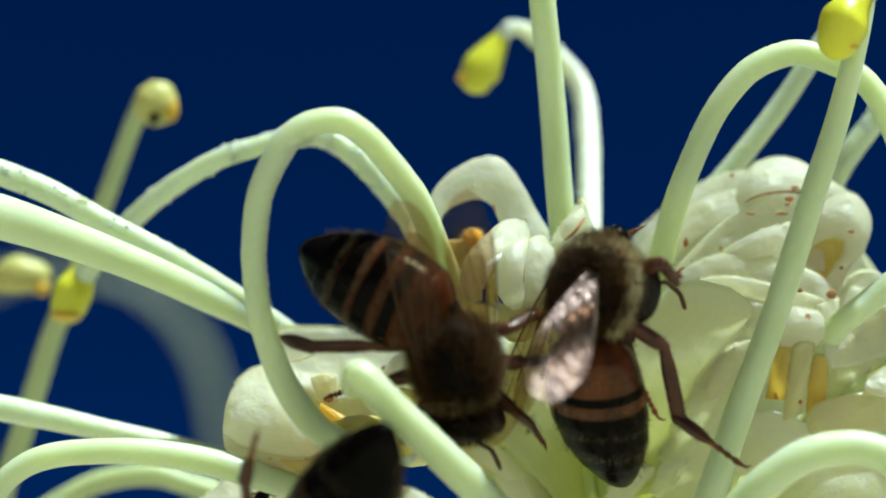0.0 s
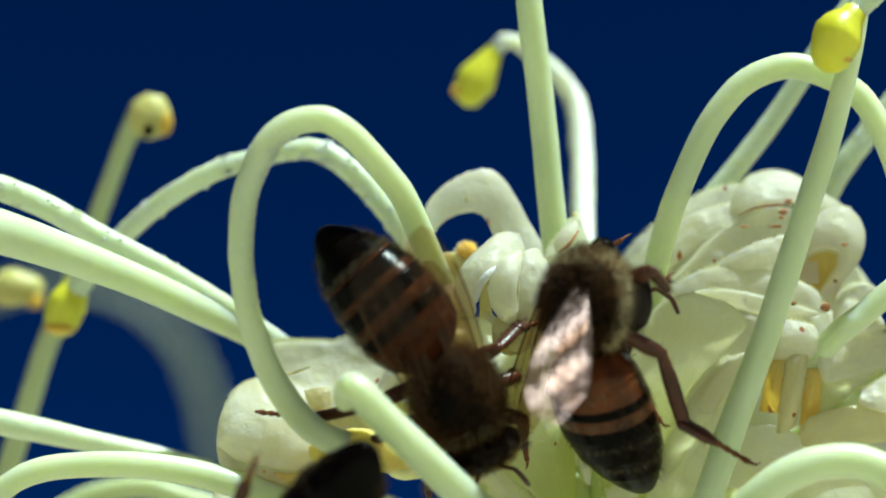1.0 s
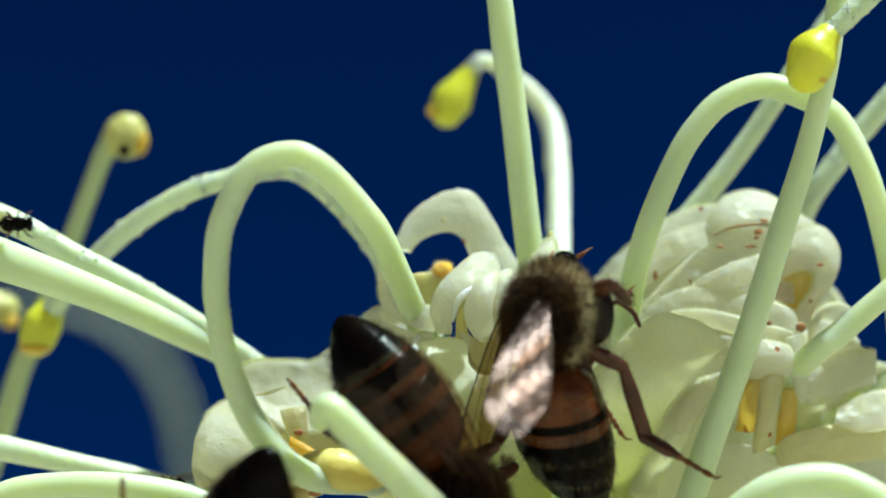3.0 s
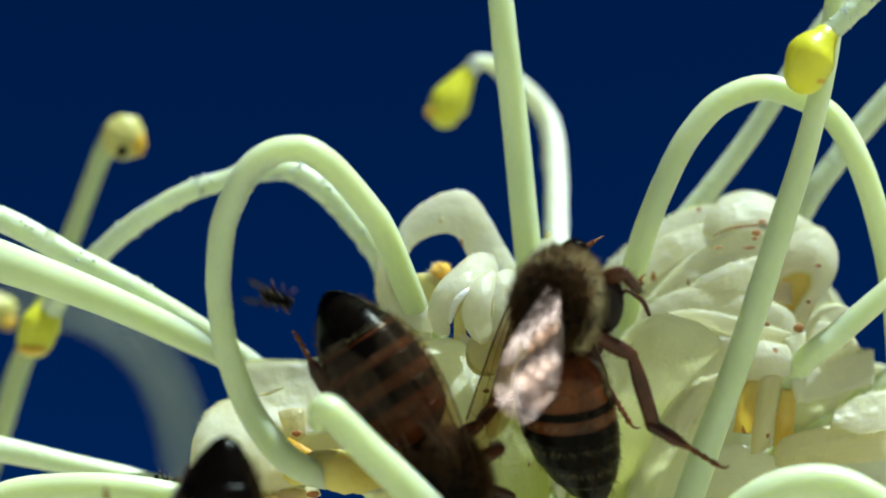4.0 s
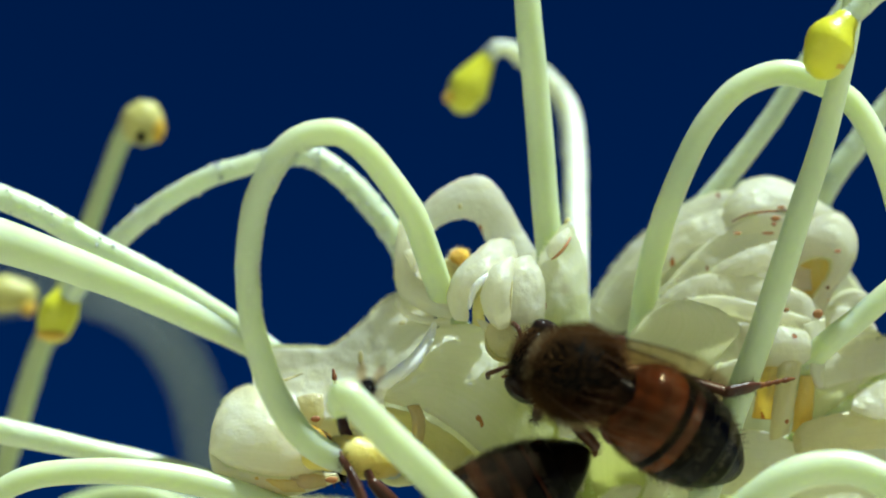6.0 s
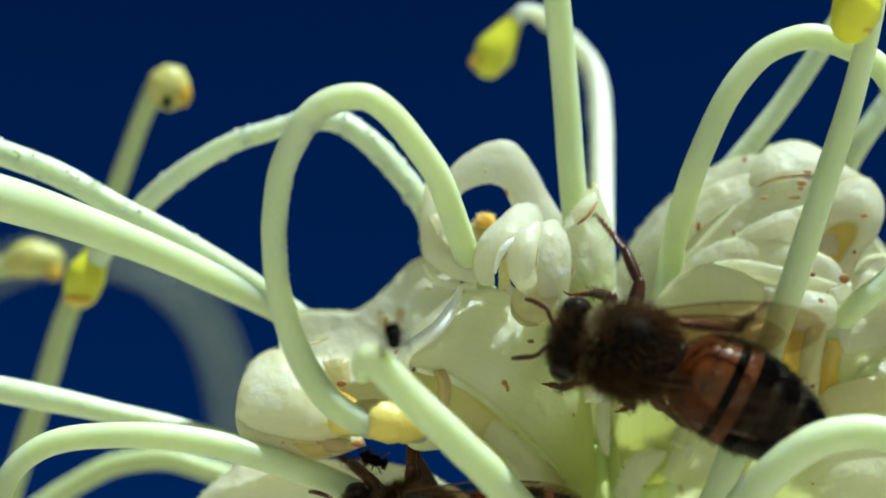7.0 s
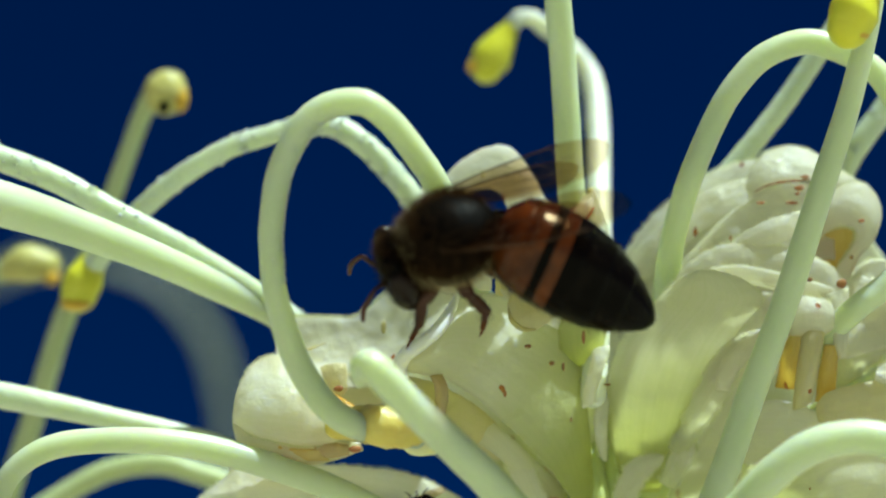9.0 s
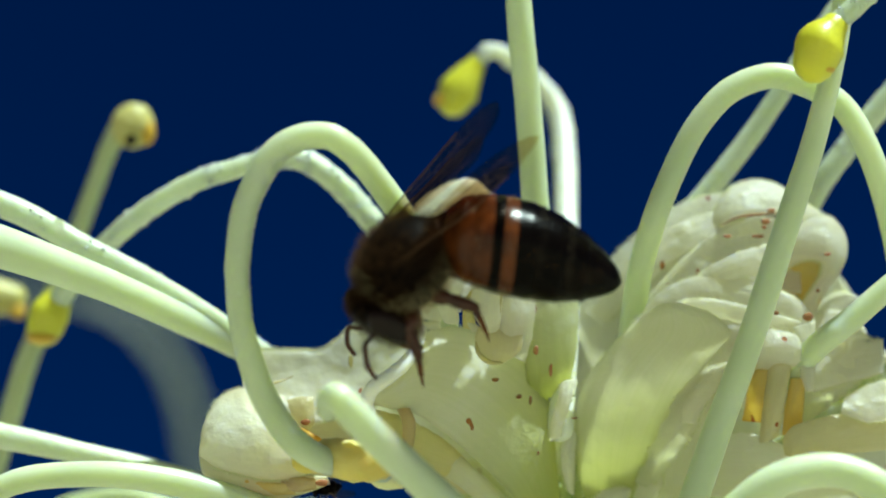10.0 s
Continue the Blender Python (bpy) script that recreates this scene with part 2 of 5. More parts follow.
def tube(pts, radii, n=40, sides=16, rough=0.0, flat=1.0, seed=0.0, rounded=(True, True)):
    """A smooth stalk along pts with radii in mm, and rounded ends."""
    line, rad = spline(pts, n), along(radii, n)
    ends = []
    tang = [(line[min(i + 1, n)] - line[max(i - 1, 0)]).normalized() for i in range(n + 1)]
    rings = []
    if rounded[0]:
        for a in (80, 55, 28):
            rings.append((line[0] - tang[0] * rad[0] * math.sin(radians(a)), tang[0], rad[0] * math.cos(radians(a))))
    rings += list(zip(line, tang, rad))
    if rounded[1]:
        for a in (28, 55, 80):
            rings.append((line[-1] + tang[-1] * rad[-1] * math.sin(radians(a)), tang[-1], rad[-1] * math.cos(radians(a))))
    bm = bmesh.new()
    side = tang[0].orthogonal().normalized()
    loops = []
    for c, t, r in rings:
        side = (side - t * side.dot(t)).normalized()
        up = t.cross(side)
        loop = []
        for k in range(sides):
            a = 2 * math.pi * k / sides
            rr = r
            if rough:
                q = (c + (side * math.cos(a) + up * math.sin(a)) * r)
                rr = r * (1 + rough * (noise.noise(q * 3.1 + Vector((seed, 0, 0))) + 0.7 * noise.noise(q * 8.0)))
            loop.append(bm.verts.new((c + side * math.cos(a) * rr + up * math.sin(a) * rr * flat) * MM))
        loops.append(loop)
    for p, q in zip(loops, loops[1:]):
        for k in range(sides):
            bm.faces.new((p[k], p[(k + 1) % sides], q[(k + 1) % sides], q[k]))
    bm.faces.new(loops[0][::-1])
    bm.faces.new(loops[-1])
    return bm


def sheet(pts, widths, curl=35.0, face=(0, 1, 0), thick=0.16, n=36, m=20, wave=0.13, seed=0.0, tip=True, flare=0.25):
    """A tepal along pts: half widths in mm; its sides bend towards face by curl degrees, its rim flares and frays a little."""
    line, wid = spline(pts, n), along(widths, n)
    bm = bmesh.new()
    face = Vector(face).normalized()
    rows_f, rows_b = [], []
    for i, c in enumerate(line):
        t = (line[min(i + 1, n)] - line[max(i - 1, 0)]).normalized()
        s = t.cross(face)
        s = s.normalized() if s.length > 1e-4 else t.orthogonal().normalized()
        nn = s.cross(t).normalized()
        if nn.dot(face) < 0:
            nn = -nn
        w = wid[i]
        if tip and i > n * 0.8:
            w *= math.sqrt(max(0.02, 1 - ((i / n - 0.8) / 0.2) ** 2)) * 0.85 + 0.15
        ca = radians(max(curl, 1.0))
        fr, bk = [], []
        for k in range(m + 1):
            u = -1 + 2 * k / m
            e = max(0.0, (abs(u) - 0.65) / 0.35)
            fray = 1 + e * (0.15 * noise.noise(Vector((i * 0.45, seed, u * 3))) + 0.05 * noise.noise(Vector((i * 1.3, seed + 9, u))))
            R = w * fray / ca
            q = c + s * R * math.sin(u * ca) + nn * R * (1 - math.cos(u * ca))
            dent = wave * (1.6 * noise.noise(q * 0.5 + Vector((seed, 3.1, 0))) + 0.9 * noise.noise(q * 1.3 + Vector((0, seed, 7))) + 0.3 * noise.noise(q * 3.6 + Vector((seed, 0, 2))))
            rib = 0.010 * w * noise.noise(Vector((u * 4.0, seed * 3, i * 0.02)))
            q = q + nn * (dent + rib - flare * w * e * e)
            h = thick * (0.28 + 0.72 * math.sqrt(max(0.0, 1 - u * u))) / 2
            fr.append(bm.verts.new((q - nn * h) * MM))
            bk.append(bm.verts.new((q + nn * h) * MM))
        rows_f.append(fr)
        rows_b.append(bk)
    uv = bm.loops.layers.uv.new("UVMap")
    where = {v: (k / m, i / n) for rows in (rows_f, rows_b) for i, r in enumerate(rows) for k, v in enumerate(r)}
    for rows in (rows_f, rows_b):
        for p, q in zip(rows, rows[1:]):
            for k in range(m):
                bm.faces.new((p[k], p[k + 1], q[k + 1], q[k]))
    for i in range(n):
        for k in (0, m):
            bm.faces.new((rows_f[i][k], rows_f[i + 1][k], rows_b[i + 1][k], rows_b[i][k]))
    for k in range(m):
        for i in (0, n):
            bm.faces.new((rows_f[i][k], rows_f[i][k + 1], rows_b[i][k + 1], rows_b[i][k]))
    for f in bm.faces:
        for corner in f.loops:
            corner[uv].uv = where[corner.vert]
    return bm


def blob(centre, radii, seg=20, rough=0.0, turn=None, bm=None, seed=0.0):
    """A rounded lump in mm."""
    bm = bm or bmesh.new()
    made = bmesh.ops.create_uvsphere(bm, u_segments=seg, v_segments=max(8, seg * 2 // 3), radius=1.0)["verts"]
    for v in made:
        d = 1 + rough * noise.noise(v.co * 1.7 + Vector((seed, 0, 0)))
        q = Vector((v.co.x * radii[0], v.co.y * radii[1], v.co.z * radii[2])) * d
        if turn is not None:
            q = turn @ q
        v.co = (q + Vector(centre)) * MM
    return bm


def hairs(spots, length, width, rng, droop=0.3):
    """Tapered bristles: spots gives (place, normal) pairs in mm."""
    verts, faces = [], []
    for p, nrm in spots:
        d = (nrm + Vector((rng.uniform(-1, 1), rng.uniform(-1, 1), rng.uniform(-1, 1))) * 0.45 + Vector((-droop, 0, 0))).normalized()
        s = d.orthogonal().normalized() * width
        ln = length * rng.uniform(0.6, 1.2)
        k = len(verts)
        verts += [(p - s) * MM, (p + s) * MM, (p + d * ln) * MM]
        faces.append((k, k + 1, k + 2))
    return verts, faces


def hair_part(name, spots, length, width, rng, mat, parent, label):
    me = bpy.data.meshes.new(name)
    v, f = hairs(spots, length, width, rng)
    me.from_pydata([tuple(q) for q in v], [], f)
    me.materials.append(mat)
    ob = new(name, me)
    ob.parent = parent
    tagged(ob, label)
    return ob


def on_lump(centre, radii, n, rng, keep=lambda q: True):
    out = []
    while len(out) < n:
        d = Vector((rng.gauss(0, 1), rng.gauss(0, 1), rng.gauss(0, 1))).normalized()
        q = Vector((d.x * radii[0], d.y * radii[1], d.z * radii[2]))
        if keep(q):
            nn = Vector((d.x / radii[0], d.y / radii[1], d.z / radii[2])).normalized()
            out.append((q + Vector(centre), nn))
    return out


# ---- ground and branch ----
def build_ground():
    bm = bmesh.new()
    n = 40
    grid = [[bm.verts.new(((i / n - 0.5) * 4000 * abs(i / n - 0.5) * 2, (j / n - 0.5) * 4000 * abs(j / n - 0.5) * 2, 0)) for j in range(n + 1)] for i in range(n + 1)]
    for i in range(n):
        for j in range(n):
            bm.faces.new((grid[i][j], grid[i + 1][j], grid[i + 1][j + 1], grid[i][j + 1]))
    ob = new("ground", finish("ground", bm, ground_mat(), False))
    tagged(ob, "pale dry sandy ground far below the flower", "ground", kind="structure")


build_ground()

# ---- the flower head ----
flower = thing("flower_head", "creamy white spider flower head with long curling styles", "flower")

base_mm = [(7.31, 6, -14.81)][0]
down = VIEW.to_3x3().inverted() @ Vector((0, 0, -1))
branch = part("branch", tube([Vector(base_mm) + down * k for k in (0, 15, 40, 100, 300, 800, 1530)], [1.6, 1.8, 2.2, 3, 4, 6, 9], n=40, sides=12, rough=0.05), BARK, flower, "slender brown branch that carries the flower head")


def style(pts, radii, mat=None, rough=0.004, n=60, label="", seed=0.0):
    return part("style", tube(pts, radii, n=n, rough=rough, seed=seed), mat or STYLE, flower, label)


def stigma(parent, pts, radii, tip, tip_r, label="yellow club-shaped stigma", mat=None):
    part("stigma", tube(pts, radii, n=18, sides=18, rough=0.03), mat or ANTHER, parent, label)
    part("stigma_face", blob(tip, tip_r, 14, 0.1), ANTHER_TIP, parent, "amber receptive face of the stigma")


def grains(parent, pts, radii, count, size, seed, side=None):
    """Pollen and tiny warts scattered along a style, as one crust."""
    rng = random.Random(seed)
    line, rad = spline(pts, 80), along(radii, 80)
    bm = bmesh.new()
    for _ in range(count):
        i = rng.randrange(1, 80)
        t = (line[i + 1 if i < 80 else i] - line[i - 1]).normalized()
        d = Vector((rng.gauss(0, 1), rng.gauss(0, 1), rng.gauss(0, 1)))
        if side is not None:
            d = d * 0.5 + Vector(side)
        d = (d - t * d.dot(t)).normalized()
        r = size * rng.uniform(0.5, 1.4)
        c = line[i] + d * rad[i] * 0.97
        m = Matrix.Translation(c * MM) @ Matrix.Diagonal((r * MM, r * MM * rng.uniform(0.7, 1.2), r * MM, 1))
        bmesh.ops.create_icosphere(bm, subdivisions=1, radius=1.0, matrix=m)
    ob = part("grain_crust", bm, ROUGH_STYLE, parent, "scattered pale grains")
    tagged(ob, kind="stuff")


# tall straight style in the middle
TALL_PIVOT = Vector([(6.1, 2.5, -0.74)][0]) * MM
P = [Vector(p) - TALL_PIVOT / MM for p in [(6.59, 3, -5.12), (6.1, 2.5, -0.74), (5.74, 2, 3.34), (5.57, 1.8, 6.08), (5.38, 1.5, 8.63), (5.13, 1, 11.14), (4.9, 1, 14.17), (4.23, 2, 18.9)]]
tall_style = style(P, [0.66, 0.64, 0.62, 0.61, 0.6, 0.6, 0.56, 0.5], label="tall straight style that sways a little")
tall_style.location = TALL_PIVOT
# hooked style behind it with a yellow stigma; its lighter colour adds to the sunlight
P = [(6.72, 1, -6.54), (7.18, 4, -1.53), (7.49, 8.5, 3.01), (7.64, 11.5, 6.3), (7.46, 13, 8.5), (6.56, 13.6, 9.97), (5.42, 13.6, 10.96), (4.47, 13.2, 11.57), (3.84, 13, 11.55), (3.42, 13, 11.1)]
R = [0.6, 0.6, 0.58, 0.57, 0.52, 0.46, 0.42, 0.38, 0.36, 0.4]
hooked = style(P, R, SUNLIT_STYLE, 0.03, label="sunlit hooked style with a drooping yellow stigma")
grains(hooked, P, R, 120, 0.11, 1, (-1, 0, 0))
stigma(hooked, [(3.42, 13, 11.16), (2.94, 13, 10.42), (2.43, 13, 9.58), (2.2, 13, 9.12)], [0.4, 0.72, 1.02, 0.85], [(1.46, 12.6, 9.09)][0], (0.3, 0.4, 0.34))
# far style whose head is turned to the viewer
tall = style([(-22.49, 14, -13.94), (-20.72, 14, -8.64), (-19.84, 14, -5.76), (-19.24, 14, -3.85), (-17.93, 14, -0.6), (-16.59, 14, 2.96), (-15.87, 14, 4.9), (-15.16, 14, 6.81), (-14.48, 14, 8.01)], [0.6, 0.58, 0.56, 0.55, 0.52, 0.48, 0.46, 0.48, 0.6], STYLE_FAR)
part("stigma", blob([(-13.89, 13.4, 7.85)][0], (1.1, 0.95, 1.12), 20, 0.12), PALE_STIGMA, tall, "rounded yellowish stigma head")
part("stigma_face", blob([(-13.11, 13, 7.49)][0], (0.4, 0.4, 0.6), 14, 0.2), ANTHER_TIP, tall)
part("stigma_pore", blob([(-13.87, 12.3, 7.05)][0], (0.30, 0.24, 0.30), 12), MATTE, tall, "dark pore")
# rough arching style that ends in a stigma
P = [(0.2, 5, -1.1), (-0.88, 5, 1.5), (-1.85, 5, 2.92), (-3.15, 5, 4.38), (-4.25, 5, 5.3), (-5.2, 5, 5.75), (-6.8, 5, 5.64), (-8.22, 5, 5.25), (-9.98, 5, 4.67), (-12.4, 6, 3.34), (-14.36, 7, 1.79), (-15.9, 8, 0.3), (-17.06, 9, -1.01)]
R = [0.6, 0.58, 0.56, 0.56, 0.54, 0.5, 0.48, 0.47, 0.48, 0.5, 0.5, 0.5, 0.6]
arch = style(P, R, ROUGH_STYLE, 0.06, 90, "arching style with a grainy, dewy surface")
grains(arch, P, R, 260, 0.10, 2)
stigma(arch, [(-16.87, 9, -0.65), (-17.33, 9, -1.47), (-17.6, 9, -2.21)], [0.62, 0.95, 0.9], [(-17.65, 8.8, -2.64)][0], (0.8, 0.8, 0.35))
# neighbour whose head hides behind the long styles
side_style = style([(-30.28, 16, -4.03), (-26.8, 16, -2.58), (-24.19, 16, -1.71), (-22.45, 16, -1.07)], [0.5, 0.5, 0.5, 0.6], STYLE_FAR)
# the hazy, faded look of this stigma is put into its duller yellow
stigma(side_style, [(-22.59, 16, -1.13), (-21.43, 16, -0.78), (-20.42, 16, -0.84)], [0.6, 1.0, 0.8], [(-20, 15.6, -1.47)][0], (0.4, 0.4, 0.4), "pale stigma, its haze put into the colour", PALE_STIGMA)
# two long styles reaching far out
P = [(-3.26, 5, -5.75), (-5.46, 4.5, -4.15), (-8.9, 3.5, -1.73), (-11.89, 2.5, 0.13), (-14.84, 2, 1.68), (-17.42, 2, 3.09), (-19.99, 2, 4.08), (-23.05, 2, 5), (-26.62, 2, 6.15)]
R = [0.5, 0.46, 0.46, 0.5, 0.54, 0.58, 0.6, 0.6, 0.6]
long_a = style(P, R, ROUGH_STYLE, 0.03, 70, "long straight style with beads of dew")
grains(long_a, P, R, 120, 0.09, 3)
style([(-2.76, 6, -6.6), (-5.88, 5, -4.17), (-8.14, 4, -2.83), (-9.89, 3, -1.91), (-12.15, 1, -0.73), (-14.05, 0, 0.12), (-16.82, -1.5, 1.21), (-19.01, -3, 1.96), (-21.95, -5, 2.83), (-25.47, -6, 3.55)], [0.5, 0.52, 0.6, 0.66, 0.72, 0.78, 0.9, 1.0, 1.0, 1.0])
# lower styles
style([(-3.85, 7, -12.28), (-7.49, 5.5, -10.13), (-10.03, 4.5, -9.12), (-12.48, 3.8, -8.36), (-15.04, 3.4, -7.78), (-17.59, 3, -7.18), (-20.19, 3, -6.67), (-23.28, 3, -6.15), (-26.63, 3, -5.77)], [0.42, 0.42, 0.42, 0.45, 0.5, 0.58, 0.62, 0.62, 0.6], ROUGH_STYLE)
style([(-1.13, 3, -13.11), (-3.13, 1, -11.59), (-5.3, 0, -10.43), (-7.75, -1, -9.45), (-10.19, -1.5, -8.72), (-12.62, -2, -8.33), (-15.09, -2, -8.33), (-16.76, -2, -8.55), (-17.98, -2, -9.09), (-18.96, -2, -10.07), (-19.58, -2, -11.74)], [0.58, 0.58, 0.6, 0.6, 0.6, 0.58, 0.56, 0.55, 0.52, 0.5, 0.5])
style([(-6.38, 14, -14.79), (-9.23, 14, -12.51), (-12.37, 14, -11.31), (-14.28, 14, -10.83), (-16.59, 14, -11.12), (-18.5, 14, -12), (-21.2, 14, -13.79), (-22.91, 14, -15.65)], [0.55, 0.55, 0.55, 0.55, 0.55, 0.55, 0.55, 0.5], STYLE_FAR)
# far blurred style of the same head, its dimness put into the colour
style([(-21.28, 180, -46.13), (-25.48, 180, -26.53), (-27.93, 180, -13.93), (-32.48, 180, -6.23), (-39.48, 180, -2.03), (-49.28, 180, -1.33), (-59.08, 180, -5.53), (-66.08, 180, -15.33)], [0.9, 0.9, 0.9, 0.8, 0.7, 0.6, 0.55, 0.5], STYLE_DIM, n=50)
# short hook that bends towards the viewer
style([(4.75, -3, -13.07), (1.9, -6, -9.66), (0.79, -7, -8.49), (-0.23, -7.6, -7.44), (-1.6, -8.4, -6.07), (-2.46, -9, -5.12), (-3, -9, -4.62), (-3.31, -8, -4.85), (-3.39, -7, -5.32)], [0.74, 0.74, 0.72, 0.7, 0.68, 0.66, 0.6, 0.5, 0.4], label="style with its pale tip bent over")
# right-hand styles
P = [(9.95, 4.5, -5.2), (10.13, 3.4, -2.56), (10.28, 1.8, 0), (10.61, 0.8, 1.79), (11.1, 0, 3.53), (12.18, 0, 5.98), (13.15, 0, 7.48), (14.3, 0, 8.58), (16, 0, 9.18), (17.5, 0, 8.83), (19.2, 0, 7.83), (20.4, 0, 5.78), (21.49, 1, 3.06), (22.34, 2, -0.23), (22.81, 3, -4.09)]
R = [0.66, 0.64, 0.58, 0.57, 0.56, 0.56, 0.57, 0.58, 0.58, 0.57, 0.56, 0.55, 0.55, 0.55, 0.5]
bow = style(P, R, n=80, label="style arching over in a wide bow")
style([(9.87, 5, -2.07), (11.05, 5, 0.42), (12.36, 5, 2.39), (14.2, 5, 4.65), (15.91, 5, 6.85), (17.19, 5, 8.72), (18.53, 5, 10.79), (20.37, 5, 13.41), (22.47, 5, 16.56)], [0.6, 0.6, 0.56, 0.52, 0.5, 0.48, 0.46, 0.45, 0.45], ROUGH_STYLE)
near_style = style([(10.8, -2, -13.21), (12.13, -2, -9.9), (13.28, -2, -6.59), (13.89, -2, -4.95), (14.8, -2, -2.47), (15.61, -2, 0), (16.68, -2, 3.38), (17.49, -2, 5.86), (18.15, -2, 8.33), (18.64, -2, 10.56), (18.91, -2, 12.76), (19.13, -2, 15.7)], [0.64, 0.64, 0.64, 0.62, 0.6, 0.6, 0.56, 0.54, 0.5, 0.46, 0.45, 0.45], n=70)
P = [(22.46, -4, 15.14), (20.54, -4, 13.22), (19.39, -4, 12.14), (18.34, -4, 11.18), (17.78, -4, 10.58)]
hang = style(P, [0.45, 0.45, 0.45, 0.45, 0.6], ROUGH_STYLE, 0.08)
grains(hang, P, [0.45] * 5, 120, 0.07, 5)
stigma(hang, [(18.1, -4, 10.94), (17.57, -4, 10.22), (17.26, -4, 9.43)], [0.6, 1.08, 0.95], [(17.38, -4, 9.1)][0], (0.8, 0.8, 0.34), "glossy yellow stigma hanging from a style")
P = [(18.35, 7, 2.43), (19.27, 6, 4.56), (20.7, 6, 6.52), (21.89, 6, 7.98), (24.27, 6, 10.63)]
last = style(P, [0.55, 0.56, 0.56, 0.56, 0.55], ROUGH_STYLE, 0.03)
grains(last, P, [0.55] * 5, 80, 0.09, 6)
style([(16.47, 2, -5.07), (17.57, 1, -3.51), (18.53, 0, -2.45), (19.53, 0, -1.68), (22.4, 0, 0.78)], [0.6, 0.58, 0.56, 0.55, 0.5])
style([(10.59, -5, -13.28), (11.89, -6, -11.37), (12.9, -6.5, -10.07), (13.82, -6.8, -9.11), (15.02, -7, -8.23), (16.44, -7, -7.79), (18.16, -7, -7.88), (20.13, -7, -9.04), (21.76, -6, -11.26)], [0.7, 0.72, 0.72, 0.72, 0.72, 0.72, 0.72, 0.72, 0.7], label="thick style bowing close to the viewer", n=60)
style([(13.28, 1, -13.61), (12.9, 0, -10.98), (13, 0, -8.97)], [0.5, 0.4, 0.26], WHITE)
style([(16.38, 3, -7.83), (18.26, 2, -6.73), (20.81, 2, -4.82), (23.36, 2, -3.03)], [0.5, 0.5, 0.5, 0.5])
# the loop, moved by the bees
LOOP_PIVOT = Vector([(2.1, 1, -3)][0]) * MM
LOOP_PTS = [(2.65, 5, -4.7), (1.96, 3.4, -2.82), (1.13, 0.8, -1.03), (0.39, -1.6, 1.01), (-0.24, -3, 2.69), (-0.87, -3.6, 3.69), (-2.07, -4.6, 5.22), (-2.94, -5, 5.96), (-3.59, -5, 6.2), (-4.61, -5, 6.1), (-5.49, -5, 5.61), (-6.15, -5, 4.77), (-6.91, -5, 3.11), (-7.22, -5, 0.97), (-7.22, -5, 0), (-7.1, -5, -1.59), (-6.7, -5, -3.21), (-6.12, -4.8, -4.81), (-5.21, -4.4, -6.33), (-4.28, -3.8, -7.24), (-3.26, -2.8, -7.75), (-2.05, -2.4, -7.98), (-1.2, -2, -8.18)]
LOOP_R = [0.64, 0.62, 0.6, 0.6, 0.58, 0.58, 0.57, 0.57, 0.57, 0.57, 0.58, 0.58, 0.56, 0.53, 0.52, 0.52, 0.55, 0.58, 0.6, 0.6, 0.58, 0.52, 0.5]
P = [Vector(p) - LOOP_PIVOT / MM for p in LOOP_PTS]
loop_style = part("style", tube(P, LOOP_R, n=110, sides=20, rough=0.005), STYLE, flower, "style coiled into a tall open loop")
loop_style.location = LOOP_PIVOT
grains(loop_style, P[9:16], LOOP_R[9:16], 260, 0.06, 7, (1, 0, 0))


FRONT = (0, -1, 0)


def rim_fuzz(petal, count, seed, n=36, m=20):
    """Short pale fuzz along both rims of a tepal."""
    rng = random.Random(seed)
    v = petal.data.vertices
    spots = []
    for _ in range(count):
        i, k = rng.randrange(2, n), rng.choice((0, m))
        p = v[(i * (m + 1) + k) * 2].co / MM
        q = v[(i * (m + 1) + (k - 3 if k else 3)) * 2].co / MM
        prev = v[((i - 1) * (m + 1) + k) * 2].co / MM
        spots.append((p.lerp(prev, rng.random()), (p - q).normalized()))
    hair_part("rim_fuzz", spots, 0.2, 0.018, rng, WHITE, petal, "short pale fuzz on the rim")


def tepal(pts, widths, mat=None, label="", name="tepal", **kw):
    k = len(flower.children)
    kw.setdefault("seed", k * 1.37)
    petal = part(name, sheet(pts, widths, **kw), mat or WHITE, flower, label)
    if petal.data.materials[0] is WHITE:
        rim_fuzz(petal, 420, k)
    return petal


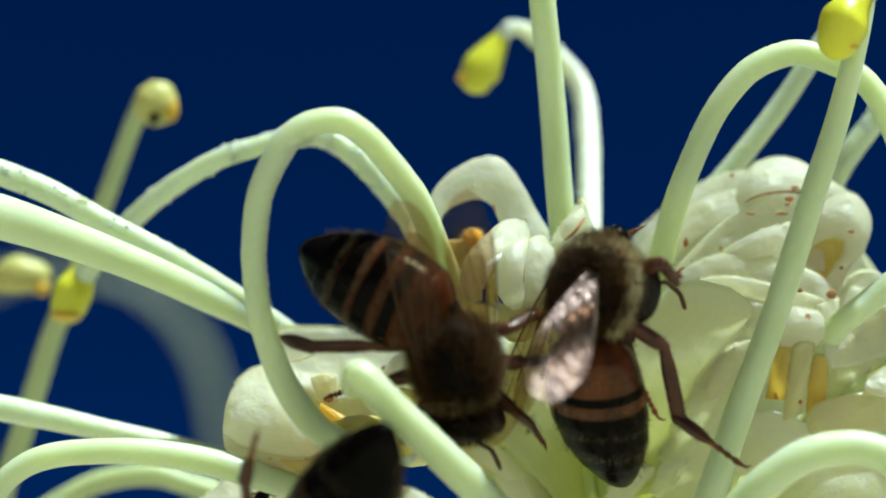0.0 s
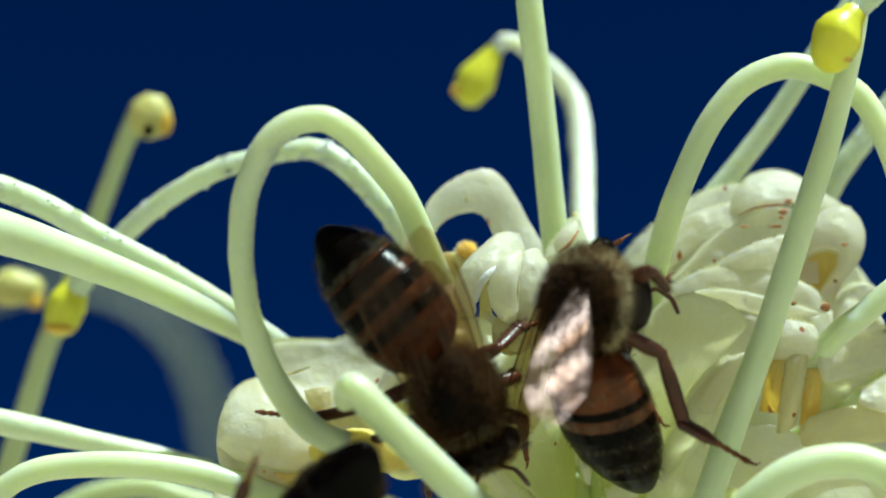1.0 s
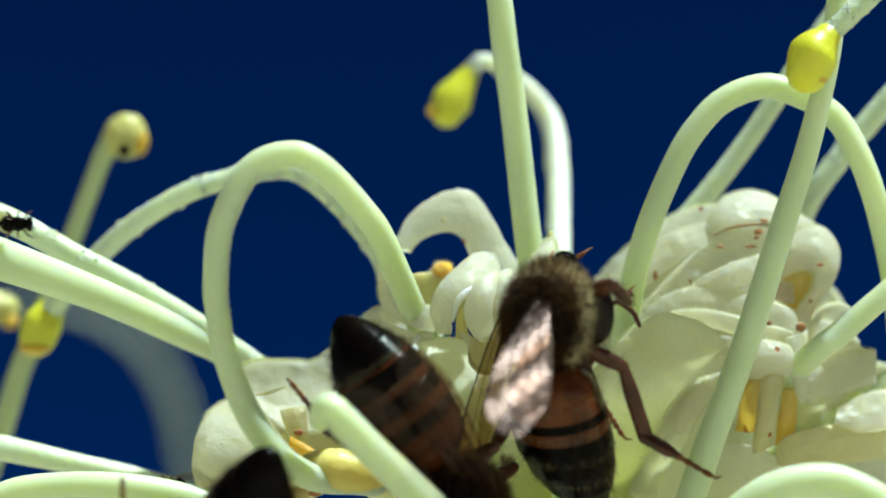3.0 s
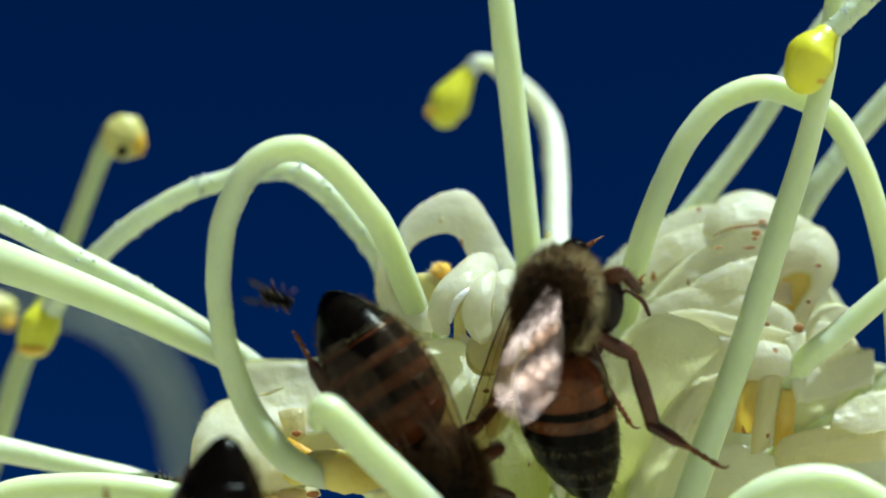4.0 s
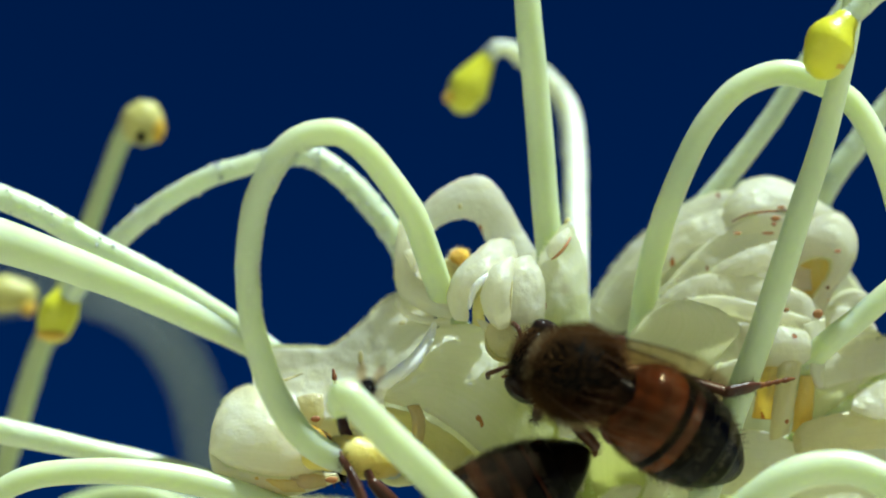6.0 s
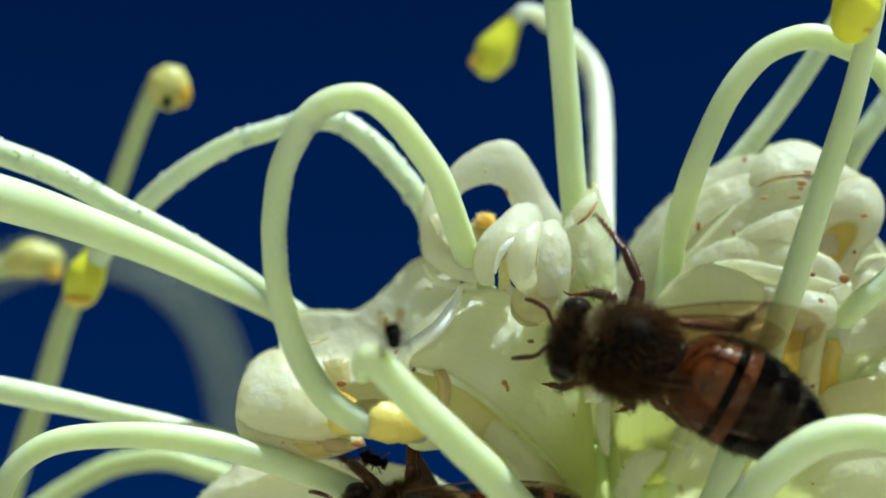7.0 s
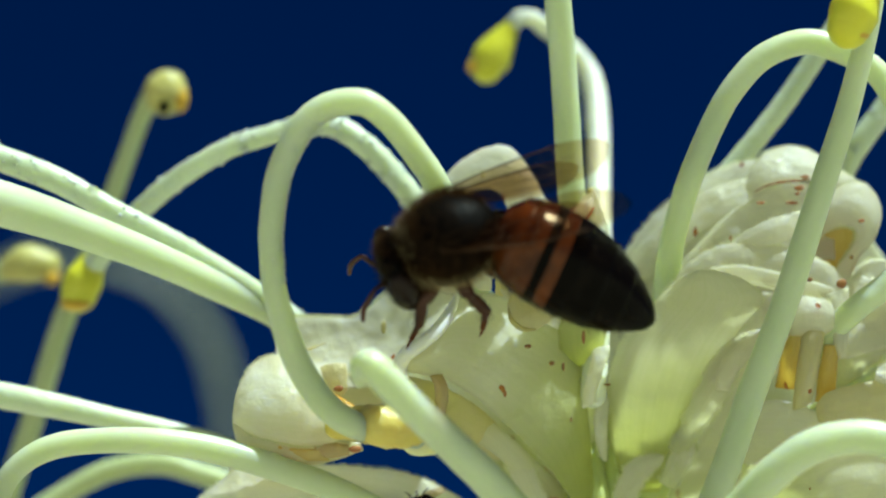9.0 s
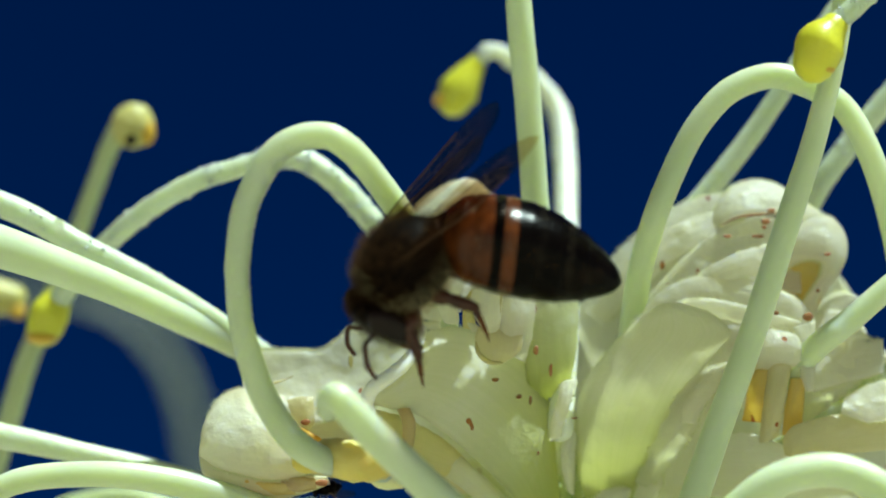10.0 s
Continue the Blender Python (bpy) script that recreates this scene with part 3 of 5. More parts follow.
def leaf(rim_a, rim_b, mat=None, label="", bulge=0.3, wave=0.08, thick=0.19, n=36, m=18, fuzz=0, foot=0):
    """A fleshy tepal stretched between two rims, in mm: its middle swells towards the viewer by bulge, and its rims are rounded.
    foot: 1 where its green foot is at the rims' start, -1 at their end."""
    seed = len(flower.children) * 1.37
    la, lb = spline(rim_a, n), spline(rim_b, n)
    bm = bmesh.new()
    uv = bm.loops.layers.uv.new("UVMap")
    rows_f, rows_b, where = [], [], {}
    for i in range(n + 1):
        a, b = la[i], lb[i]
        across = b - a
        step = (la[min(i + 1, n)] + lb[min(i + 1, n)] - la[max(i - 1, 0)] - lb[max(i - 1, 0)])
        nn = across.cross(step)
        nn = nn.normalized() if nn.length > 1e-6 else Vector((0, -1, 0))
        if nn.y > 0:
            nn = -nn
        nn = (nn + Vector((0, -0.8, 0))).normalized()
        end = math.sin(math.pi * min(1.0, (0.12 + i / n * 0.88) * 1.0)) ** 0.5
        fr, bk = [], []
        for k in range(m + 1):
            u = k / m
            q = a + across * u + nn * bulge * (1 - (2 * u - 1) ** 2) * end
            e = abs(2 * u - 1)
            dent = wave * (1.4 * noise.noise(q * 0.5 + Vector((seed, 3.1, 0))) + 0.8 * noise.noise(q * 1.3 + Vector((0, seed, 7))) + 0.32 * noise.noise(q * 3.4 + Vector((seed, 0, 2))))
            rib = 0.02 * noise.noise(Vector((u * 9.0, seed * 3, i * 0.04)))
            fray = 0.05 * e ** 6 * noise.noise(Vector((i * 0.7, seed, 0)))
            q = q + nn * (dent + rib) + across.normalized() * fray * (1 if u > 0.5 else -1)
            h = thick * (0.35 + 0.65 * math.sqrt(max(0.0, 1 - e ** 4))) / 2
            fr.append(bm.verts.new((q + nn * h) * MM))
            bk.append(bm.verts.new((q - nn * h) * MM))
            where[fr[-1]] = where[bk[-1]] = (u, i / n if foot > 0 else 1 - i / n if foot else 0.6 + 0.4 * i / n)
        rows_f.append(fr)
        rows_b.append(bk)
    for rows in (rows_f, rows_b):
        for p, q in zip(rows, rows[1:]):
            for k in range(m):
                bm.faces.new((p[k], p[k + 1], q[k + 1], q[k]))
    for i in range(n):
        for k in (0, m):
            bm.faces.new((rows_f[i][k], rows_f[i + 1][k], rows_b[i + 1][k], rows_b[i][k]))
    for k in range(m):
        for i in (0, n):
            bm.faces.new((rows_f[i][k], rows_f[i][k + 1], rows_b[i][k + 1], rows_b[i][k]))
    for f in bm.faces:
        for corner in f.loops:
            corner[uv].uv = where[corner.vert]
    petal = part("tepal", bm, mat or WHITE, flower, label)
    if fuzz:
        rim_fuzz(petal, fuzz, int(seed * 10), n, m)
    return petal


# backing tepals, deep in the head
tepal([(9.43, 9, -14.14), (9.88, 8, -9.69), (11.23, 8, -5.37), (12.85, 8, -1.05), (14.74, 8, 1.65)], [2.0, 3.2, 3.6, 3.4, 2.0], GREENISH, curl=25)
tepal([(12.7, 9, -14.14), (14.74, 8, -9.69), (17.17, 8, -5.37), (19.06, 8, -1.59), (20.14, 8, 0.57)], [2.0, 3.2, 3.4, 2.8, 1.6], GREENISH, curl=25)
tepal([(16.09, 8, -14.55), (18.62, 7, -10.67), (21.29, 7, -6.93), (23.43, 7, -3.72)], [2.2, 3.2, 3.2, 2.4], GREENISH, curl=25)
tepal([(5.89, 9, -14.14), (4.75, 8, -9.69), (3.92, 7.5, -5.89), (3.91, 7, -2.65)], [1.8, 2.6, 2.8, 2.0], GREENISH, curl=25)
tepal([(4.75, 8, -14.01), (2.57, 7, -9.6), (0.42, 6, -6.6), (-1.68, 5, -4.7)], [1.4, 1.8, 1.8, 1.4], GREENISH, curl=25)
# right-hand tepals: the broad one in front, then the cluster above
leaf([(10.99, 0.3, -1.05), (10.23, 0.2, -1.5), (9.5, 0.4, -2.26), (8.51, 0.6, -3.4), (7.77, 0.8, -4.54), (7.41, 1, -5.81), (7.37, 1.2, -7.6), (7.83, 1.6, -9.66), (8.24, 2, -10.98)],
     [(12.05, 0.1, -0.95), (13.26, -0.2, -1.35), (14.16, -0.2, -2.17), (13.6, 0.1, -3.06), (12.85, 0.1, -4.01), (12.16, 0.2, -5.22), (11.38, 0.4, -6.78), (10.44, 1, -9.1), (9.76, 1.8, -10.95)], GREENISH, "broad smooth tepal arching towards the viewer", fuzz=400, bulge=0.55, wave=0.05, foot=-1)
leaf([(7.57, 5, -1.84), (7.8, 4.6, -1.26), (8.71, 4.5, 0.26), (9.75, 4.5, 1.57), (10.8, 4.5, 2.48), (12.11, 4.5, 3.4), (13.27, 4.4, 3.92), (14.42, 4.2, 4.12), (15.43, 4, 3.9)],
     [(8.7, 4.4, -4.7), (9.73, 4.2, -3.65), (11.01, 4, -2.34), (12.04, 3.9, -1.3), (13.07, 3.8, -0.26), (14.09, 3.7, 0.78), (15.13, 3.7, 1.56), (15.89, 3.6, 2.07), (16.41, 3.6, 2.33)], WHITE, "large curved tepal with a scarred rim", bulge=0.45, wave=0.1, fuzz=900)
leaf([(8.01, 3.9, -1.3), (9.04, 3.8, 0.13), (10.33, 3.7, 1.43), (11.74, 3.6, 2.46), (13.29, 3.5, 3.11), (14.57, 3.4, 3.36)],
     [(8.88, 3.5, -2.07), (10.15, 3.2, -0.77), (11.29, 3, 0.39), (12.44, 2.9, 1.29), (13.58, 2.8, 1.93), (14.48, 2.8, 2.44)], WHITE, bulge=0.15, wave=0.08, fuzz=300)
leaf([(13.66, 3.4, 2.85), (14.39, 3.6, 3.99), (14.88, 3.8, 4.49), (15.95, 4, 4.74), (17.13, 4, 4.42), (18.3, 4, 3.7), (19.21, 4, 3.12)],
     [(14.13, 3, 2.19), (14.58, 2.6, 2.67), (15.08, 2.5, 2.95), (15.72, 2.5, 3.08), (16.77, 2.6, 3.13), (17.85, 2.9, 2.91), (18.67, 3.2, 2.63)], WHITE, "rounded upper lip of a tepal", bulge=0.3, wave=0.1, fuzz=700)
part("scar", tube([(14.16, 2.3, 2.61), (14.78, 2.2, 2.92), (15.67, 2.15, 3.07), (16.65, 2.2, 3.15)], [0.03, 0.05, 0.06, 0.03], n=20, sides=10, rough=0.4, flat=1), SCAR, flower, "brown scar along a tepal edge")
part("speck", blob((16.1, 1.95, 2.76), (0.22, 0.06, 0.13), 14, 0.25), RUST, flower, "reddish brown fleck")
part("speck", blob((16.39, 2.2, 3.27), (0.2, 0.06, 0.08), 14, 0.25), RUST, flower, "reddish brown fleck")
part("speck", blob((15.76, 1.9, 2.09), (0.3, 0.05, 0.07), 14, 0.25), RUST, flower, "reddish brown fleck")
part("speck", blob((14.36, 1.9, 2.09), (0.2, 0.05, 0.07), 14, 0.25), RUST, flower, "reddish brown fleck")
part("speck", blob((16.01, 1.9, 2.5), (0.12, 0.05, 0.08), 14, 0.25), RUST, flower, "reddish brown fleck")
leaf([(9.99, 2.9, -1.55), (11.27, 2.8, -0.13), (12.67, 2.7, 1.34), (13.94, 2.6, 2.31), (15.09, 2.55, 2.87), (16.25, 2.6, 3.03), (17.7, 2.8, 2.83)],
     [(11.37, 2.6, -2.57), (12.51, 2.4, -1.54), (13.63, 2.2, -0.9), (14.77, 2.1, -0.51), (15.92, 2.1, -0.51), (16.81, 2.1, -0.51), (17.72, 2.2, -0.51)], WHITE, "hollowed tepal under the scarred rim", bulge=-0.25, wave=0.13)
leaf([(12.84, 2, 0.2), (13.83, 1.8, 0.89), (14.97, 1.75, 1.4), (16.14, 1.9, 1.73)],
     [(13.34, 1.9, -0.51), (14.19, 1.6, 0), (15.19, 1.5, 0.3), (16.36, 1.7, 0.51)], WHITE, "sunlit fold inside the tepal", bulge=0.15, wave=0.12, fuzz=200)
leaf([(17.17, 2.7, 1.93), (17.92, 2.6, 2.77), (18.95, 2.6, 3.06), (19.69, 2.7, 2.44), (19.94, 2.8, 1.49), (19.55, 2.8, 0.39), (18.87, 2.6, -0.51), (18.25, 2.3, -1.79)],
     [(16.96, 2.2, 0.51), (17.54, 1.9, 0.89), (18.16, 1.8, 1.02), (18.55, 1.8, 0.89), (18.57, 1.8, 0.51), (18.37, 1.8, 0.05), (17.96, 1.8, -0.51), (17.4, 1.8, -1.53)], WHITE, "thick rounded tepal lobe", bulge=0.35, wave=0.08, fuzz=500)
leaf([(16.37, 2.5, 1.41), (17.37, 2.4, 1.54), (18.25, 2.3, 1.38), (19.02, 2.3, 0.9)],
     [(16.21, 2.3, -0.77), (17.07, 2.1, -1.02), (17.83, 2.1, -1.15), (18.54, 2.2, -1.02)], YELLOW, "yellow throat of a tepal", bulge=-0.2, wave=0.08)
part("speck", blob((18.35, 1.4, -0.36), (0.09, 0.06, 0.09), 14, 0.25), SCAR, flower)
part("speck", blob((18.84, 1.6, 1.27), (0.16, 0.05, 0.08), 14, 0.25), RUST, flower)
leaf([(9.93, 2.3, -2.82), (10.68, 2.1, -1.02), (11.93, 1.9, -0.05), (13.31, 1.7, 0.31), (14.82, 1.6, 0.2), (16.33, 1.5, -0.25), (17.49, 1.6, -0.76), (18.27, 1.7, -1.73)],
     [(11.34, 2.3, -4.61), (11.95, 2, -3.57), (12.81, 1.8, -3.06), (14.06, 1.6, -3.05), (15.32, 1.5, -3.18), (16.33, 1.5, -3.18), (17.35, 1.5, -3.05), (18.13, 1.6, -2.54)], WHITE, "long tepal curving across the cluster", bulge=0.35, wave=0.1, fuzz=600)
leaf([(11.86, 1.3, -0.89), (13.23, 1.1, -0.71), (14.74, 1, -0.96), (16.25, 1, -1.36), (17.55, 1.2, -1.77)],
     [(12.75, 1.3, -1.39), (13.74, 1.1, -1.57), (14.86, 1, -1.87), (16, 1, -2.07), (17.3, 1.2, -2.23)], WHITE, bulge=0.1, wave=0.07, fuzz=300)
part("speck", blob((17.83, 0.9, -1.54), (0.24, 0.06, 0.2), 14, 0.25), RUST, flower)
part("speck", blob((16.35, 0.7, -1.36), (0.16, 0.06, 0.1), 14, 0.25), SCAR, flower)
leaf([(13.65, 1.4, -1.78), (14.89, 1.2, -1.98), (15.76, 1.1, -2.07)],
     [(12.3, 1.8, -5.1), (13.79, 1.5, -5.84), (15.29, 1.3, -5.58)], WHITE, bulge=0.2, wave=0.12)
leaf([(11.82, 0.3, -6.22), (12.26, 0.2, -4.96), (13.01, 0.2, -4.11), (14.08, 0.3, -3.56)],
     [(12.59, -0.8, -6.26), (13.02, -0.9, -5.31), (13.62, -0.9, -4.61), (14.27, -0.8, -4.17)], WHITE, "sunlit frosted fold", bulge=0.1, wave=0.12, fuzz=300)
part("speck", blob((12.74, -0.75, -5.46), (0.14, 0.05, 0.07), 14, 0.25), RUST, flower)
leaf([(16.56, 0.4, -6.98), (16.96, 0.1, -6.41), (17.99, 0.1, -6.06), (19.42, 0.4, -5.83), (21.75, 0.7, -5.67)],
     [(16.69, 0.3, -7.73), (17.34, 0, -7.81), (18.22, 0, -7.71), (19.76, 0.2, -7.57), (21.7, 0.5, -7.42)], CREAM, "cream mouth of a tubular tepal", bulge=0.25, wave=0.1)
leaf([(14.09, 0.9, -6.82), (15.2, 0.7, -6.75), (16.44, 0.6, -7.17), (17.93, 0.5, -7.92)],
     [(13.25, 1.2, -9.62), (14.72, 0.9, -9.6), (16.44, 0.6, -9.19), (18.42, 0.4, -8.79)], WHITE, "pale sheet under the throats", bulge=0.3, wave=0.08)
leaf([(19.44, 1, -5.18), (20.55, 1, -4.6), (21.86, 1.2, -4.31)],
     [(19.11, 0.1, -5.81), (20.37, 0.1, -6.21), (21.66, 0.3, -6.07)], WHITE, "sunlit frosted tepal", bulge=0.1, wave=0.1, fuzz=200)
leaf([(15.36, 0.8, -2.52), (15.89, 0.6, -2.11), (16.69, 0.6, -2.17), (17.31, 0.7, -2.42), (17.48, 0.8, -3.15)],
     [(15.2, 0.7, -3.83), (15.73, 0.4, -3.97), (16.41, 0.4, -3.97), (17.05, 0.5, -3.77), (17.41, 0.7, -3.53)], WHITE, "small rounded tepal lip", bulge=0.3, wave=0.07, fuzz=300)
leaf([(14.86, 1, -6.19), (15.09, 0.7, -4.79), (15.48, 0.6, -3.65)],
     [(15.84, 0.6, -6.24), (15.89, 0.3, -4.89), (16.05, 0.4, -3.64)], YELLOW, "orange-yellow throat strip", bulge=0.2, wave=0.05)
leaf([(15.56, 0.6, -7.17), (15.67, 0.2, -5.52), (15.89, 0.3, -3.51)],
     [(16.44, 0.6, -6.8), (16.66, 0.1, -5.26), (17.03, 0.4, -3.52)], CREAM, "pale tubular tepal limb", bulge=0.35, wave=0.05)
leaf([(16.64, 0.9, -6.82), (16.74, 0.6, -5.54), (16.99, 0.6, -4.28)],
     [(17.52, 1, -6.82), (17.58, 0.8, -5.55), (17.68, 0.8, -4.29)], YELLOW, bulge=0.2, wave=0.05)
leaf([(17.14, 0.9, -2.02), (17.32, 0.6, -3.15), (17.42, 0.6, -4.15), (17.65, 0.6, -4.88)],
     [(18.16, 1.2, -1.72), (18.17, 1, -3.03), (18.1, 0.9, -4.04), (17.96, 0.8, -4.89)], WHITE, bulge=0.15, wave=0.08)
leaf([(18.06, 1.8, -3.46), (18.91, 1.7, -2.95), (19.95, 1.8, -2.73), (21.39, 2, -2.55)],
     [(17.7, 1.2, -4.46), (18, 0.9, -4.9), (19.1, 1.1, -4.66), (21.26, 1.4, -4.11)], WHITE, "sunlit frosted tepal", bulge=0.1, wave=0.12, fuzz=400)
leaf([(18.14, 2.4, -1.54), (19.06, 2.5, -1.23), (20.36, 2.6, -1.54)],
     [(17.82, 2, -4.08), (18.97, 2, -4.34), (20.54, 2.2, -4.09)], WHITE, bulge=0.3, wave=0.1, fuzz=200)
tepal([(17.49, 2, -6.35), (18.4, 1.4, -4.54), (19.67, 1.4, -3.52), (21.32, 2, -3.03)], [0.8, 1.2, 1.2, 0.8], WHITE, curl=40)
tepal([(17.85, 2.6, -5.1), (19.06, 2.2, -3.04), (20.59, 2.2, -2.02)], [0.8, 1.1, 0.8], WHITE, curl=45, face=FRONT)
tepal([(18.51, 3.4, -3.59), (19.25, 3.2, -1.78), (20.54, 3.2, -0.75)], [0.7, 1.0, 0.7], WHITE, curl=35)
tepal([(14.43, 2, -10.43), (15.24, 1.4, -8.34), (15.87, 1.4, -7.07)], [0.8, 1.1, 0.7], WHITE, curl=35)
tepal([(9.35, 5, -13.36), (10.88, 3.4, -10.06), (12.3, 2.3, -7.39), (13.64, 1.8, -5.06)], [1.2, 1.7, 1.8, 1.5], WHITE, curl=30)
tepal([(10.34, 0.6, -9.03), (11.54, 0.1, -6.86), (12.76, -0.1, -4.97), (13.82, 0.3, -3.74)], [0.4, 0.8, 0.8, 0.4], WHITE, curl=45)
tepal([(10, 1, -10.58), (10.71, 0.6, -9.03), (10.86, 0.8, -8.16)], [0.4, 0.55, 0.4], WHITE, curl=45)
tepal([(12.9, 0, -12.98), (15.83, -2, -10.76), (18.52, -2, -10.02), (22.4, 0, -10.48)], [1.4, 1.7, 1.7, 1.5], GREENISH, curl=30)
# middle tepals: the fuzzy shoulder, the wide sheet, and the fold between them
leaf([(-7.54, 2.2, -3.58), (-7.05, 2.5, -3.21), (-6.21, 2.6, -3.11), (-5.02, 2.8, -3.16), (-3.79, 3, -3.04), (-2.76, 3, -2.14), (-1.86, 3, -1.24), (-0.96, 3.2, -0.67), (0.47, 3.6, -0.52)],
     [(-7.54, 1.4, -4.95), (-6.75, 1, -5.56), (-5.73, 0.8, -6.05), (-4.46, 0.8, -6.26), (-3.07, 0.7, -6.05), (-2.07, 0.8, -5.55), (-1.19, 1, -4.55), (-0.05, 1.3, -3.3), (0.71, 1.8, -2.17)], WHITE, "fuzzy-edged tepal folded outward", bulge=-0.5, wave=0.13, fuzz=1800)
part("streak", tube([(-6.64, 1.2, -4.58), (-5.99, 1, -4.47), (-5.24, 1.1, -4.2)], [0.04, 0.09, 0.03], n=20, sides=10, rough=0.1, flat=0.5), TAN, flower, "tan streak")
part("streak", blob((-2.65, 1, -3.49), (0.12, 0.06, 0.3), 14, 0.25), TAN, flower, "tan streak")
part("speck", blob((-0.76, 1.3, -1.95), (0.16, 0.05, 0.1), 14, 0.25), TAN, flower)
leaf([(-0.99, 1.4, -0.76), (-0.63, 1, -1.26), (-0.05, 0.7, -1.61), (0.63, 0.6, -1.74), (1.33, 0.6, -1.69)],
     [(-1.04, 1.6, -1.27), (-0.63, 1.2, -1.7), (-0.05, 0.9, -1.92), (0.63, 0.8, -2.07), (1.39, 0.8, -2.07)], WHITE, "white rim of the folded tepal", bulge=0.2, wave=0.04)
leaf([(-1.81, -0.9, -5.26), (-1.04, -0.85, -5.48), (0.07, -0.75, -5.71), (1.32, -0.45, -6.48), (2.58, -0.1, -7.55), (3.76, 0.2, -8.68), (4.91, 0.6, -9.94), (5.9, 1.2, -11.4)],
     [(-1.61, -0.9, -4.56), (-0.47, -0.5, -3.78), (0.48, 0.5, -2.31), (2.36, 1.5, -2.03), (4.41, 1.8, -2.8), (5.93, 1.7, -4.33), (6.48, 1.6, -6.86), (6.85, 2.2, -11.51)], GREENISH, "wide greenish tepal with brown specks", fuzz=500, bulge=0.6, wave=0.08, n=50, foot=-1)
part("rolled_rim", tube([(0.65, 0.5, -1.96), (0.37, -0.3, -2.69), (-0.15, -0.9, -3.47), (-0.91, -1.3, -4.1), (-1.6, -1.4, -4.59), (-1.85, -1.2, -5.19), (-1.66, -0.9, -5.75)], [0.12, 0.24, 0.3, 0.33, 0.34, 0.3, 0.14], n=40, sides=14, rough=0.08, flat=1), WHITE_FLESH, flower, "white rolled rim of the wide tepal")
part("speck", blob((3.78, 0.1, -4.31), (0.16, 0.05, 0.09), 14, 0.25), SCAR, flower, "brown fleck")
part("speck", blob((4.84, 0.3, -5.07), (0.14, 0.05, 0.1), 14, 0.25), SCAR, flower, "brown fleck")
part("speck", blob((5.35, 0.4, -5.23), (0.07, 0.05, 0.2), 14, 0.25), SCAR, flower, "brown fleck")
part("speck", blob((5.66, 0.6, -7.6), (0.1, 0.05, 0.12), 14, 0.25), SCAR, flower, "brown fleck")
part("speck", blob((1.83, 0.1, -3.56), (0.1, 0.04, 0.06), 14, 0.25), SCAR, flower, "brown fleck")
leaf([(-0.57, -0.9, -5.58), (-0.37, -1.2, -6.06), (-0.32, -1.2, -6.8), (-0.22, -1, -7.48)],
     [(-0.02, -0.9, -5.51), (0.22, -1.1, -6.06), (0.2, -1, -6.81), (-0.02, -0.9, -7.61)], TAN, "tan inner fold", bulge=0.2, wave=0.05)
leaf([(-2.44, 0.6, -5.54), (-0.68, 0.3, -5.82), (0.63, 0.2, -6.42), (1.78, 0.4, -7.19), (2.6, 0.8, -8.02)],
     [(-2.45, 0.8, -7.44), (-1.18, 0.4, -8.09), (0.13, 0.3, -8.43), (1.38, 0.5, -8.65), (2.65, 0.8, -8.27)], LEMON, "lemon-tinged throat under the wide tepal", bulge=0.35, wave=0.08)
leaf([(1.28, 0.5, -7.04), (2.34, 0.6, -7.8), (3.61, 0.9, -8.96), (5.15, 1.4, -10.4), (6.19, 1.8, -11.72)],
     [(1.39, 0.7, -8.57), (2.35, 0.8, -9.21), (3.36, 1.1, -10.25), (4.39, 1.5, -11.43), (5.04, 1.8, -12.48)], GREENISH, "greenish foot of the wide tepal", bulge=0.3, wave=0.08, foot=-1)
leaf([(-2.45, 1, -7.63), (-0.93, 0.7, -8.16), (0.45, 0.6, -8.36), (1.59, 0.9, -8.64), (2.61, 1.2, -9.24)],
     [(-2.46, 1.4, -8.75), (-1.31, 1, -8.9), (-0.05, 1, -9.05), (1.34, 1.2, -9.52), (2.66, 1.3, -9.43)], CREAM, bulge=0.3, wave=0.06)
leaf([(-6.15, 1.5, -5.59), (-4.75, 1.5, -5.59), (-3.23, 1.5, -5.72), (-1.7, 1.5, -5.97)],
     [(-5.75, 1.2, -8.23), (-4.48, 1.2, -8.61), (-3.22, 1.3, -8.75), (-1.83, 1.4, -8.75)], CREAM, "cream backing of the cup", bulge=0.2, wave=0.08)
# rounded cup below the loop's foot
leaf([(-8.98, 0.2, -7.22), (-8.98, 0.5, -5.91), (-8.37, 0.7, -5.04), (-7.48, 0.7, -4.71), (-6.52, 0.6, -5.09), (-5.55, 0.3, -6.12), (-4.42, -0.3, -7.48)],
     [(-8.82, -0.2, -7.94), (-8.31, -0.9, -8.18), (-7.54, -1.2, -8.36), (-6.64, -1.3, -8.55), (-5.8, -1.3, -8.6), (-4.87, -1.2, -8.51), (-3.94, -1, -8.13)], CUP, "rounded waxy tepal cup", bulge=0.75, wave=0.17, fuzz=700, thick=0.34)
leaf([(-9.07, 0.4, -7.04), (-8.77, -0.2, -7.94), (-7.68, -0.7, -8.25), (-6.62, -0.9, -8.43), (-5.33, -1, -8.47), (-3.65, -0.8, -8.49)],
     [(-9.17, 0.7, -7.61), (-8.73, 0.5, -8.75), (-7.81, 0.3, -9.16), (-6.75, 0.2, -9.48), (-5.23, 0, -9.48), (-3.52, -0.2, -8.89)], CUP, "cream lower lip of the cup", bulge=0.45, wave=0.08, fuzz=400)
